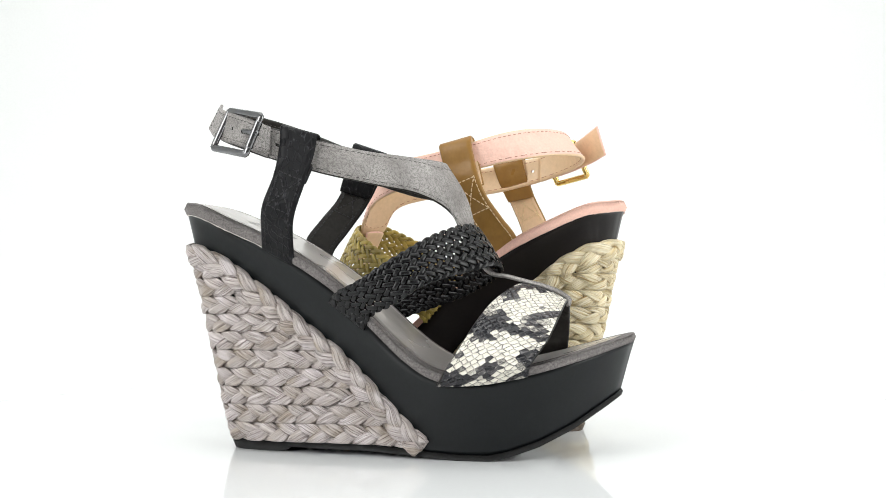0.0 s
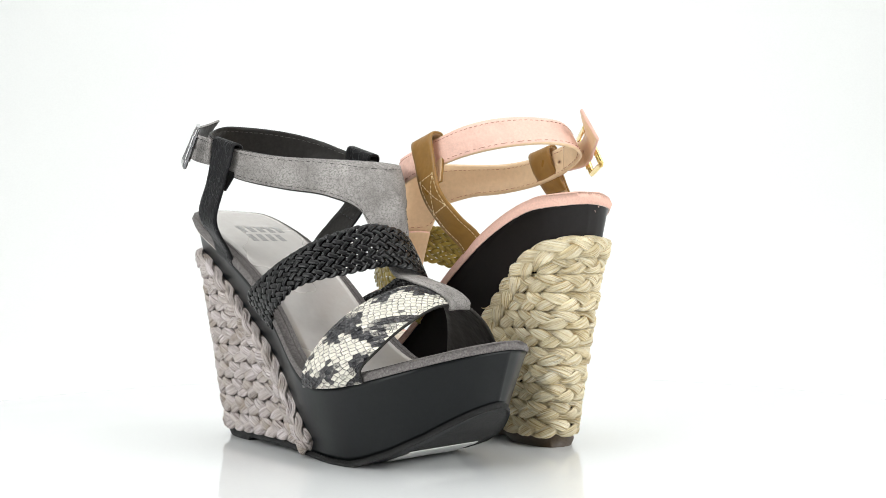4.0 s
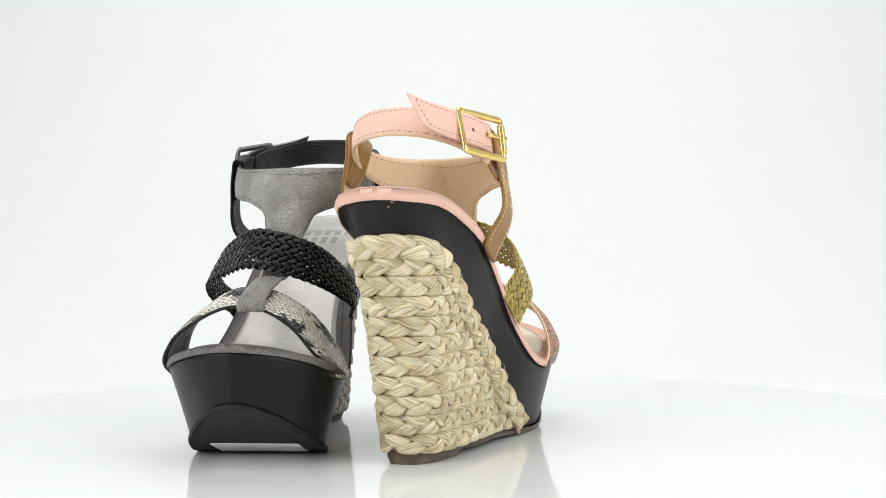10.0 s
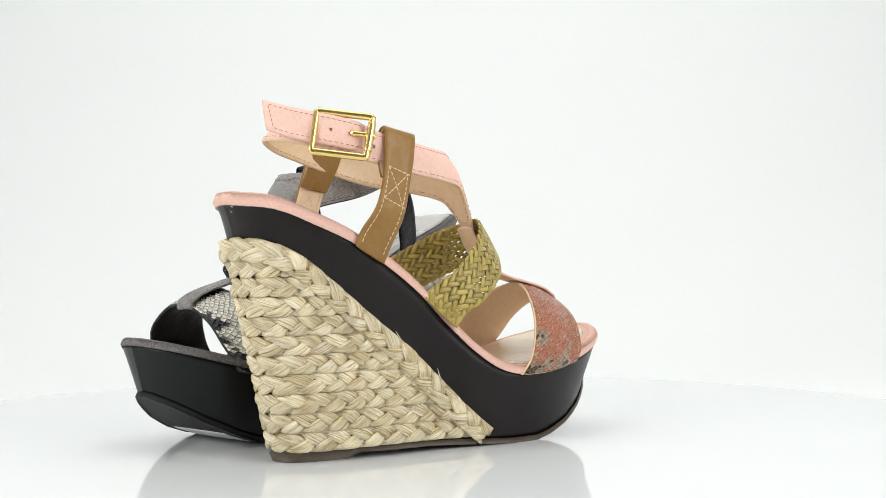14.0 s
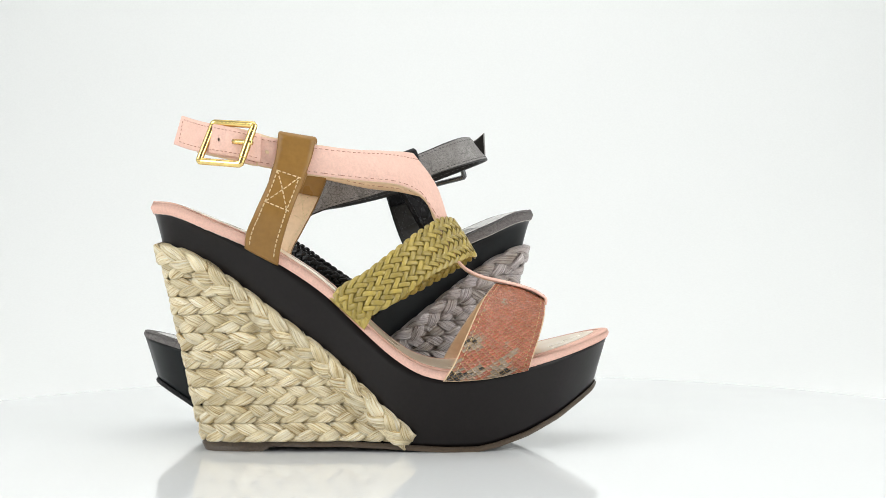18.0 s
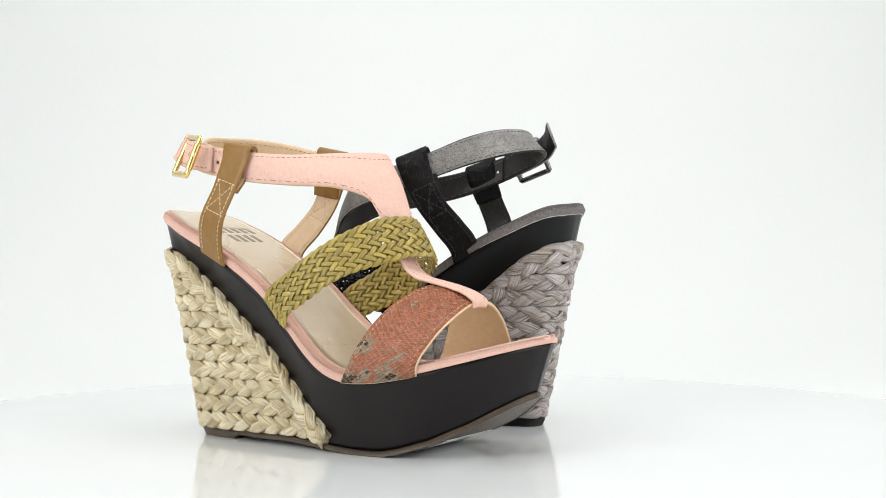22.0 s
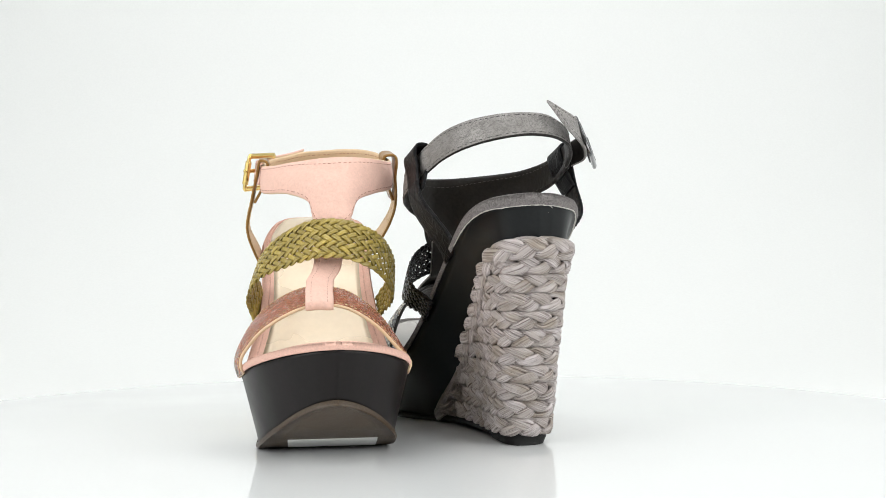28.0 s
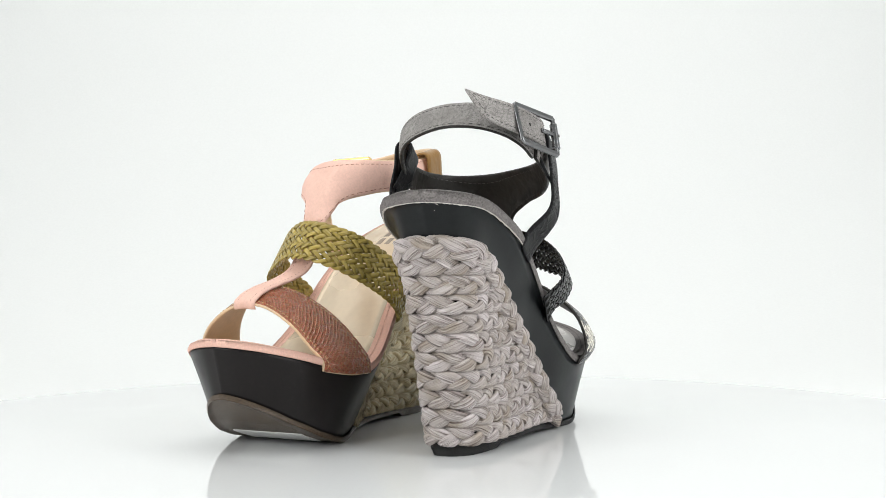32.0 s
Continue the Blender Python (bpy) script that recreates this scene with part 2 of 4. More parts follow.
class Sheet:
    """A smooth surface through rails that run along a strap; u along it, v across it."""

    def __init__(self, rails, nu=60, nv=9, outward=(0, -1, 0)):
        r = np.array([spline(x, nu) for x in rails])
        k = np.linspace(0, 1, len(rails))
        v = np.linspace(0, 1, nv)
        if len(rails) > 2:
            self.p = np.array([spline_at(r[:, i], k, v) for i in range(nu)])
        else:
            self.p = r[0][:, None] * (1 - v[None, :, None]) + r[1][:, None] * v[None, :, None]
        self.nu, self.nv = nu, nv
        du, dv = np.gradient(self.p, axis=0), np.gradient(self.p, axis=1)
        self.n = unit(np.cross(du, dv))
        self.flip = np.dot(self.n[nu // 2, nv // 2], np.array(outward, float)) < 0
        if self.flip:
            self.n = -self.n
        mid = self.p[:, nv // 2]
        self.length = np.r_[0, np.cumsum(np.linalg.norm(np.diff(mid, axis=0), axis=1))]
        self.width = np.linalg.norm(np.diff(self.p, axis=1), axis=2).sum(1).mean()

    def at(self, u, v, lift=0.0):
        """Points and normals at fractions u, v (arrays)."""
        a, b = np.clip(u, 0, 1) * (self.nu - 1), np.clip(v, 0, 1) * (self.nv - 1)
        i, j = np.minimum(a.astype(int), self.nu - 2), np.minimum(b.astype(int), self.nv - 2)
        s, t = (a - i)[..., None], (b - j)[..., None]
        def f(g):
            return (g[i, j] * (1 - s) + g[i + 1, j] * s) * (1 - t) + (g[i, j + 1] * (1 - s) + g[i + 1, j + 1] * s) * t
        n = unit(f(self.n))
        return f(self.p) + n * np.asarray(lift)[..., None], n

    def solid(self, thick):
        nu, nv = self.nu, self.nv
        o, i = self.p + self.n * thick / 2, self.p - self.n * thick / 2
        uu = np.repeat(self.length[:, None], nv, 1)
        vv = np.repeat(np.linspace(0, self.width, nv)[None], nu, 0)
        uv = np.stack([uu, vv], -1).reshape(-1, 2)
        ring = [(a, 0) for a in range(nu)] + [(nu - 1, b) for b in range(1, nv)] + [(a, nv - 1) for a in range(nu - 2, -1, -1)] + [(0, b) for b in range(nv - 2, 0, -1)]
        cen = np.array([self.p[a, b] for a, b in ring])
        inside = np.array([self.p[min(max(a, 1), nu - 2), min(max(b, 1), nv - 2)] for a, b in ring])
        edge = cen + unit(cen - inside) * thick * 0.45
        verts = np.concatenate([o.reshape(-1, 3), i.reshape(-1, 3), edge])
        uv = np.concatenate([uv, uv, np.array([uv[a * nv + b] for a, b in ring])])
        N = nu * nv
        faces = grid_faces(nu, nv, 0, self.flip) + grid_faces(nu, nv, N, not self.flip)
        which = [0] * (len(faces) // 2) + [1] * (len(faces) // 2)
        for k in range(len(ring)):
            a, b = ring[k], ring[(k + 1) % len(ring)]
            ia, ib, e1, e2 = a[0] * nv + a[1], b[0] * nv + b[1], 2 * N + k, 2 * N + (k + 1) % len(ring)
            f, g = (ia, e1, e2, ib), (N + ia, N + ib, e2, e1)
            faces += [g[::-1], f[::-1]] if not self.flip else [g, f]
            which += [2, 2]
        return verts, faces, uv, which


def stitches(sheet, lines, thick, mat, parent, pitch=3.2, size=(2.2, 0.55, 0.5), side=1, inside=False):
    """A row of thread stitches along lines of (u, v) points on a sheet."""
    verts, faces = [], []
    for line in lines:
        uv = spline(line, 200) if len(line) > 2 else np.linspace(line[0], line[1], 200)
        for sgn in ((1, -1) if inside else (1,)):
            p, n = sheet.at(uv[:, 0], uv[:, 1], np.full(len(uv), sgn * thick / 2))
            d = np.r_[0, np.cumsum(np.linalg.norm(np.diff(p, axis=0), axis=1))]
            for s in np.arange(pitch / 2, d[-1], pitch):
                i = min(len(p) - 2, int(np.searchsorted(d, s)))
                t = unit(p[min(i + 1, len(p) - 1)] - p[i - 1 if i else 0])
                b = np.cross(n[i], t)
                base = len(verts)
                for a, c, h in ((-1, -1, 0), (-1, 1, 0), (1, 1, 0), (1, -1, 0), (-0.6, 0, 1), (0.6, 0, 1)):
                    verts.append(p[i] + t * a * size[0] / 2 + b * c * size[1] / 2 + n[i] * sgn * (h * size[2] - 0.1))
                faces += [tuple(base + k for k in f) for f in ((0, 4, 5, 3), (1, 2, 5, 4), (0, 1, 4), (3, 5, 2), (0, 3, 2, 1))]
    return tagged(part("stitching", verts, faces, mat, parent), kind="stuff")


def strap(name, rails, thick, mats, parent, label="", outward=(0, -1, 0), nu=60, nv=9, holes=()):
    s = Sheet(rails, nu, nv, outward)
    v, f, uv, w = s.solid(thick)
    gone = {a * (nv - 1) + nv // 2 - 1 for a in holes}
    gone |= {g + (nu - 1) * (nv - 1) for g in gone}
    f, w = [x for i, x in enumerate(f) if i not in gone], [x for i, x in enumerate(w) if i not in gone]
    return s, part(name, v, f, mats, parent, label, uv, w)


def tubes(paths, ring, mat, parent, name, label="", half=(2.6, 1.5), normals=None, closed=False, taper=True):
    """Flattened strands along paths; half: half width and half thickness."""
    verts, faces, uv = [], [], []
    for c, p in enumerate(paths):
        p = np.asarray(p, float)
        t = unit(np.gradient(p, axis=0))
        n = unit(normals[c] - t * (normals[c] * t).sum(1, keepdims=True))
        b = np.cross(t, n)
        d = np.r_[0, np.cumsum(np.linalg.norm(np.diff(p, axis=0), axis=1))]
        base = len(verts)
        k = np.ones(len(p))
        if taper:
            k[0], k[-1] = 0.3, 0.3
            k[1], k[-2] = 0.8, 0.8
        ridge = 1 + 0.07 * np.random.default_rng(c + int(d[-1] * 10)).uniform(-1, 1, (4, ring))
        for i in range(len(p)):
            w4 = d[i] / 18.0 % 3
            r4 = ridge[int(w4)] * (1 - w4 % 1) + ridge[int(w4) + 1] * (w4 % 1)
            for j in range(ring):
                a = 2 * math.pi * j / ring
                verts.append(p[i] + (b[i] * math.cos(a) * half[0] + n[i] * math.sin(a) * abs(math.sin(a)) ** 0.25 * half[1] * r4[j]) * k[i])
                uv.append((d[i] + c * 37.0, (j if j <= ring // 2 else ring - j) * half[0] * 4.4 / ring + c * 53.0))
        faces += grid_faces(len(p), ring, base, False, True)
        faces += [tuple(range(base + ring - 1, base - 1, -1)), tuple(base + (len(p) - 1) * ring + j for j in range(ring))]
    return part(name, verts, faces, mat, parent, label, uv)


# ---- the sandal's measures ----
TOP_OUT = [(-1, 0), (0.9, -9.5), (6.2, -18.5), (15, -25.8), (30, -31.3), (50, -34.5), (70, -34), (90, -34), (108, -35.5), (130, -40), (152, -43), (172, -43), (192, -40), (210, -33), (225, -21), (234, -8), (237.5, 4)]
TOP_IN = [(-1, 0), (0.9, 9.5), (6.2, 18.3), (15, 24.6), (30, 28.5), (50, 28), (70, 27), (90, 27.5), (108, 30), (130, 34.5), (152, 38), (172, 40), (192, 40), (210, 36.5), (225, 27), (234, 15), (237.5, 4)]
BOT_OUT = [(26, -2), (26.5, -6), (28.5, -11), (34, -15.5), (46, -19.5), (64, -22.5), (82, -24.5), (100, -26.5), (116, -29), (134, -32.5), (152, -35), (170, -34.5), (188, -31), (204, -24.5), (218, -15), (226.5, -6), (230, 3)]
BOT_IN = [(26, -2), (26.5, 2), (28.5, 5.5), (34, 8), (46, 8), (64, 7), (82, 7), (100, 8.5), (116, 11), (134, 17), (152, 25.5), (170, 31.5), (188, 32.5), (204, 28.5), (218, 20), (226.5, 11), (230, 3)]
WAIST_OUT = [(5.5, -2, 99), (6.5, -9, 99), (9.5, -15.5, 98.5), (17, -20, 96.5), (32, -21.8, 89), (54, -22.5, 73), (74, -24, 57), (92, -25.5, 43), (107, -28, 29), (127, -34, 20)]
WAIST_IN = [(5.5, -2, 99), (6.5, 5, 99), (9.5, 11, 98.5), (17, 15, 96.5), (32, 15.5, 89), (54, 12, 73), (74, 9.5, 57), (92, 9.5, 43), (107, 12, 29), (127, 22, 20)]
RIM_Z = np.array([(-5, 122.5), (0, 121), (12.7, 118.7), (32, 111), (51, 102.8), (69, 92.9), (90, 78.2), (107, 61.8), (124, 46.7), (134.5, 40), (145, 36.6), (164.5, 36.8), (188.6, 41.2), (209, 46.3), (230, 52.2), (240, 55)], float)
SOLE_Z = np.array([(20, 0), (57, 0), (61, 2.6), (100, 2.6), (130, 1.0), (148, 0), (165, 0), (175, 2.0), (190, 6.6), (207, 14.3), (220, 22), (232, 29)], float)
DIAG_Z = np.array([(-10, 103), (2, 102), (15, 98.5), (28, 92), (47, 78), (67, 62.5), (86, 48), (102, 33), (117, 18), (130, 6.5), (138, 1), (150, -20)], float)


def rim_z(x):
    k = RIM_Z[:, 0]
    return spline_at(RIM_Z[:, 1:], k, np.atleast_1d(np.clip(x, k[0], k[-1])))[:, 0]


def sole_z(x):
    return np.interp(x, SOLE_Z[:, 0], SOLE_Z[:, 1])


M = 140


def halves(pts, grow=0.0):
    """M points along one half of an outline, matched by control point; grow widens it outwards."""
    p = np.array(pts, float)
    k = np.linspace(0, 1, len(p))
    q = spline_at(p, k, np.linspace(0, 1, M))
    if grow:
        t = np.gradient(q, axis=0)
        n = unit(np.stack([-t[:, 1], t[:, 0]], 1))
        side = np.sign(p[len(p) // 2, 1])
        n = n * (1 if side > 0 else -1)
        q = q + n * grow
        q[0, 1], q[-1, 1] = p[0, 1], p[-1, 1]
    return q


def ruled(side):
    """The wedge's side face as three matched lines: along the sole, round the waist over the rope, along the rim."""
    t, b, w = (TOP_OUT, BOT_OUT, WAIST_OUT) if side < 0 else (TOP_IN, BOT_IN, WAIST_IN)
    for k in range(len(w), len(t)):
        (x0, y0), (x1, y1) = b[k], t[k]
        z0, z1 = sole_z(x0) + 2.8, rim_z(x1)[0]
        w = w + [(x0 + 0.53 * (x1 - x0), y0 + 0.53 * (y1 - y0), z0 + 0.55 * (z1 - z0))]
    t, b, w = halves(t), halves(b), halves(w)
    return np.c_[b, sole_z(b[:, 0]) + np.interp(b[:, 0], [57, 62], [6.6, 2.8])], w, np.c_[t, rim_z(t[:, 0])]


def face_at(lines, v):
    """Points of a side face at heights v (0 sole, 1 rim), one for each matched place."""
    b, w, t = lines
    v = np.broadcast_to(np.asarray(v, float), (len(b),))[:, None]
    k = 0.55
    return b * (v - k) * (v - 1) / k + w * v * (1 - v) / (k * (1 - k)) + t * v * (v - k) / (1 - k)


def slab(out, inn, low, high, cols=9, lip=0.0, crown=0.0):
    """A plate between two outline halves; low and high give its z from x."""
    w = np.linspace(0, 1, cols)
    rows_hi, rows_lo = [], []
    for i in range(1, M - 1):
        y = out[i, 1] * (1 - w) + inn[i, 1] * w
        x = out[i, 0] * (1 - w) + inn[i, 0] * w
        e = 1 - np.abs(2 * w - 1) ** 4
        near = np.minimum((1 - np.abs(2 * w - 1)) * abs(inn[i, 1] - out[i, 1]) / 2, min(abs(x - out[k, 0]).min() for k in (0, -1)))
        rows_hi.append(np.c_[x, y, high(x) + crown * e - lip * np.exp(-near / 0.9)])
        rows_lo.append(np.c_[x, y, low(x)])
    hi, lo = np.array(rows_hi), np.array(rows_lo)
    nu = len(hi)
    verts = np.concatenate([hi.reshape(-1, 3), lo.reshape(-1, 3)])
    N = nu * cols
    faces = grid_faces(nu, cols, 0) + grid_faces(nu, cols, N, True)
    ring = [(a, 0) for a in range(nu)] + [(nu - 1, b) for b in range(1, cols)] + [(a, cols - 1) for a in range(nu - 2, -1, -1)] + [(0, b) for b in range(cols - 2, 0, -1)]
    cen = np.array([(hi[a, b] + lo[a, b]) / 2 for a, b in ring])
    nrm = cen[np.r_[1:len(cen), 0]] - cen[np.r_[-1, 0:len(cen) - 1]]
    nrm = unit(np.c_[nrm[:, 1], -nrm[:, 0], nrm[:, 0] * 0])
    thick = np.array([hi[a, b, 2] - lo[a, b, 2] for a, b in ring])[:, None]
    mids = cen + nrm * np.minimum(1.6, thick * 0.22)
    base = len(verts)
    verts = np.concatenate([verts, mids])
    for k in range(len(ring)):
        a, b = ring[k], ring[(k + 1) % len(ring)]
        ia, ib, e1, e2 = a[0] * cols + a[1], b[0] * cols + b[1], base + k, base + (k + 1) % len(ring)
        faces += [(ia, e1, e2, ib), (N + ia, N + ib, e2, e1)]
    return verts, faces


def wedge(mat, parent, label):
    """The solid platform: ruled side faces from the sole's outline up to the rim."""
    outer, inner = ruled(-1), ruled(1)
    levels = 16
    vs = []
    for k in range(levels):
        o, i = face_at(outer, k / (levels - 1)), face_at(inner, k / (levels - 1))
        vs.append(np.concatenate([o, i[-2:0:-1]]))
    n = len(vs[0])
    verts = np.concatenate(vs)
    faces = grid_faces(levels, n, 0, False, True)
    for base, flip in ((0, True), ((levels - 1) * n, False)):
        for i in range(M - 1):
            a, b = base + i, base + i + 1
            c, d = base + (n - i) % n, base + (n - i - 1) % n
            f = (a, b, d, c) if i else (a, b, d)
            if len(set(f)) < 3 or (i == M - 2):
                f = (a, b, c)
            faces.append(f if not flip else f[::-1])
    ob = part("wedge", verts, faces, mat, parent, label)
    return ob


def surface_path(z_of, low_limit=True):
    """The line round the wedge's side face at the height z_of(x): outer front, round the back, inner front."""
    lines = []
    for side in (-1, 1):
        lines3 = ruled(side)
        lo, hi = np.zeros(M), np.ones(M)
        for _ in range(40):
            v = (lo + hi) / 2
            p = face_at(lines3, v)
            up = p[:, 2] < z_of(p[:, 0])
            lo, hi = np.where(up, v, lo), np.where(up, hi, v)
        p = face_at(lines3, v)
        ok = (v > 0.004) & (v < 0.985)
        stop = np.argmax(~ok) if (~ok).any() else M
        lines.append((p[:stop], unit(np.cross(np.gradient(p, axis=0), face_at(lines3, np.minimum(v + 0.05, 1)) - face_at(lines3, np.maximum(v - 0.05, 0))))[:stop] * (1 if side < 0 else -1)))
    (po, no), (pi, ni) = lines
    p = np.concatenate([po[::-1], pi[1:]])
    n = np.concatenate([no[::-1], ni[1:]])
    d = np.r_[0, np.cumsum(np.linalg.norm(np.diff(p, axis=0), axis=1))]
    u = np.arange(0, d[-1], 1.4)
    r = np.stack([np.interp(u, d, p[:, k]) for k in range(3)], 1)
    q = np.stack([np.interp(u, d, n[:, k]) for k in range(3)], 1)
    q[:, :2] = np.where((q[:, :2] * (r[:, :2] - [70, 0])).sum(1, keepdims=True) < 0, -q[:, :2], q[:, :2])
    return r, unit(q)


def braid(path, normal, mat, parent, rng, wide=4.6, bump=12.0, fat=(2.8, 1.35), label="", out=1.0):
    """A flat raffia plait on the wedge's side: three strands that pass over one another from both edges."""
    path, normal = path[::-1], normal[::-1]
    s = np.r_[0, np.cumsum(np.linalg.norm(np.diff(path, axis=0), axis=1))]
    q = np.linspace(0, s[-1], max(24, int(s[-1] / 0.85)))
    c, n = (np.stack([np.interp(q, s, g[:, a]) for a in range(3)], 1) for g in (path, normal))
    n = unit(n)
    t = unit(np.gradient(c, axis=0))
    b = np.cross(n, t)

    def drift(size, step):
        """Slow random change along the plait."""
        k = np.arange(-step, q[-1] + 2 * step, step)
        return np.interp(q, k, rng.uniform(-size, size, len(k)))

    hem = [(-0.9, -1.6), (-0.8, 0.0), (-0.4, 0.5), (0.4, 0.5), (0.8, 0.0), (0.9, -1.6)]
    verts = np.stack([c + b * (x * wide) + n * (y + out - 1.7) for x, y in hem], 1).reshape(-1, 3)
    uv = np.stack(np.broadcast_arrays(q[:, None], 7.0 * np.arange(6)[None]), -1).reshape(-1, 2)
    faces = grid_faces(len(q), 6, 0, False, True) + [tuple(range(5, -1, -1)), tuple((len(q) - 1) * 6 + j for j in range(6))]
    rope = part("rope_braid", verts, faces, mat, parent, label, uv)

    ring = 20
    ang = 2 * math.pi * np.arange(ring) / ring
    warp = 2 * math.pi * q / (3 * bump) + drift(0.35, 17.0) + rng.uniform(0, 6)
    ends = np.clip(np.minimum(q, q[-1] - q) / 2.5, 0.25, 1.0)
    for k in range(3):
        th = warp + k * 2 * math.pi / 3 + drift(0.13, 6.0)
        over = np.sin(2 * th)
        reach = wide * 0.93 * (1 + drift(0.08, 5.5)) * np.arcsin(0.96 * np.cos(th)) / 1.287
        p = c + b * reach[:, None] + n * (out + 1.5 * over + drift(0.3, 5.5))[:, None]
        g = unit(np.gradient(p, axis=0))
        m = n + b * (0.12 * np.cos(th) + drift(0.12, 7.0))[:, None]
        m = unit(m - g * (m * g).sum(1, keepdims=True))
        w = np.cross(g, m)
        size = fat[0] * (1 + 0.16 * over + drift(0.1, 6.0)) * ends
        deep = fat[1] * (1 + drift(0.12, 6.0)) * ends
        rough = rng.uniform(-1, 1, (int(q[-1] / 7.0) + 3, ring))
        at = q / 7.0
        i = at.astype(int)
        rib = 1 + 0.22 * (rough[i] * (1 - at + i)[:, None] + rough[i + 1] * (at - i)[:, None])
        x = np.cos(ang)[None] * size[:, None]
        y = np.sign(np.sin(ang)) * np.abs(np.sin(ang)) ** 0.6 * deep[:, None] * rib
        verts = p[:, None] + w[:, None] * x[..., None] + m[:, None] * y[..., None]
        side = ((verts - c[:, None]) * b[:, None]).sum(2)
        past = np.maximum(np.abs(side) - wide, 0.0)  # what reaches past the plait's edge is folded under
        verts = (verts - b[:, None] * (np.sign(side) * past * 0.9)[..., None] - n[:, None] * (past * 0.75)[..., None]).reshape(-1, 3)
        far = rng.uniform(0, 900, 2)
        uv = np.stack(np.broadcast_arrays(far[0] + q[:, None], far[1] + np.cos(ang)[None] * fat[0] * 1.15 + 9.0 * (np.sin(ang)[None] < 0)), -1).reshape(-1, 2)
        faces = grid_faces(len(q), ring, 0, False, True)
        faces += [tuple(range(ring - 1, -1, -1)), tuple((len(q) - 1) * ring + j for j in range(ring))]
        part("strand", verts, faces, mat, rope, "", uv)
    return rope


def plait(sheet, cols, mat, parent, rng, half=(1.18, 0.4), lift=0.75):
    """A flat plait of leather lace: strands run from edge to edge, over two and under two."""
    total = sheet.length[-1]
    step = sheet.width / cols * 1.55          # how far a strand goes along while it crosses one column
    ring = ((-1, -0.15), (-0.93, 0.5), (-0.75, 0.86), (0, 1.0), (0.75, 0.86), (0.93, 0.5), (1, -0.15), (0.8, -0.9), (-0.8, -0.9))
    m = len(ring)
    for k in range(2 * cols):
        tau = np.arange(-k, total / step - k + 0.001, 0.08)
        turn = tau % (2 * cols)
        v = np.where(turn < cols, turn, 2 * cols - turn)
        sgn = np.where(turn < cols, -1.0, 1.0)
        keep = np.clip(np.minimum(v, cols - v) / 0.4, 0, 1)
        high = lift * sgn * np.clip(1.6 * np.sin(math.pi * (v - 0.25)), -1, 1) * keep + 0.12
        round_v = np.where(v < 0.4, 0.2 + v * v / 0.8, np.where(v > cols - 0.4, cols - 0.2 - (cols - v) ** 2 / 0.8, v))
        knots = np.arange(tau[0] - 1, tau[-1] + 2, 1.3)
        jog, swell = (np.interp(tau, knots, rng.uniform(-d, d, len(knots))) for d in (0.05, 0.09))
        u = np.clip((tau + k + jog) * step / total, 0.0, 1.0)
        p, n = sheet.at(u, (round_v + jog) / cols * 0.95 + 0.025, high)
        g = unit(np.gradient(p, axis=0) + 1e-9)
        n = unit(n - g * (n * g).sum(1, keepdims=True))
        b = np.cross(n, g)
        w = half[0] * (1 + swell)
        verts = np.stack([p + b * (x * w)[:, None] + n * (y * half[1]) for x, y in ring], 1).reshape(-1, 3)
        faces = grid_faces(len(p), m, 0, False, True) + [tuple(range(m - 1, -1, -1)), tuple((len(p) - 1) * m + j for j in range(m))]
        part("strand", verts, faces, mat, parent)


def bar(points, half, ring, mat, parent, name, label="", closed=False):
    """A rounded metal bar along points."""
    p = np.array(points, float)
    if closed:
        t = unit(np.roll(p, -1, 0) - np.roll(p, 1, 0))
    else:
        t = unit(np.gradient(p, axis=0))
    ref = np.array([0.1, 0.99, 0.05])
    n = unit(ref - t * (t @ ref)[:, None])
    b = np.cross(t, n)
    verts = []
    for i in range(len(p)):
        for j in range(ring):
            a = 2 * math.pi * j / ring
            verts.append(p[i] + half[0] * b[i] * math.cos(a) + half[1] * n[i] * math.sin(a))
    faces = grid_faces(len(p), ring, 0, False, True)
    m = len(p)
    if closed:
        faces += [((m - 1) * ring + j, (m - 1) * ring + (j + 1) % ring, (j + 1) % ring, j) for j in range(ring)]
    else:
        faces += [tuple(range(ring - 1, -1, -1)), tuple((m - 1) * ring + j for j in range(ring))]
    return part(name, verts, faces, mat, parent, label)


def mix3(a, b, k):
    return tuple(x * (1 - k) + y * k for x, y in zip(a, b))


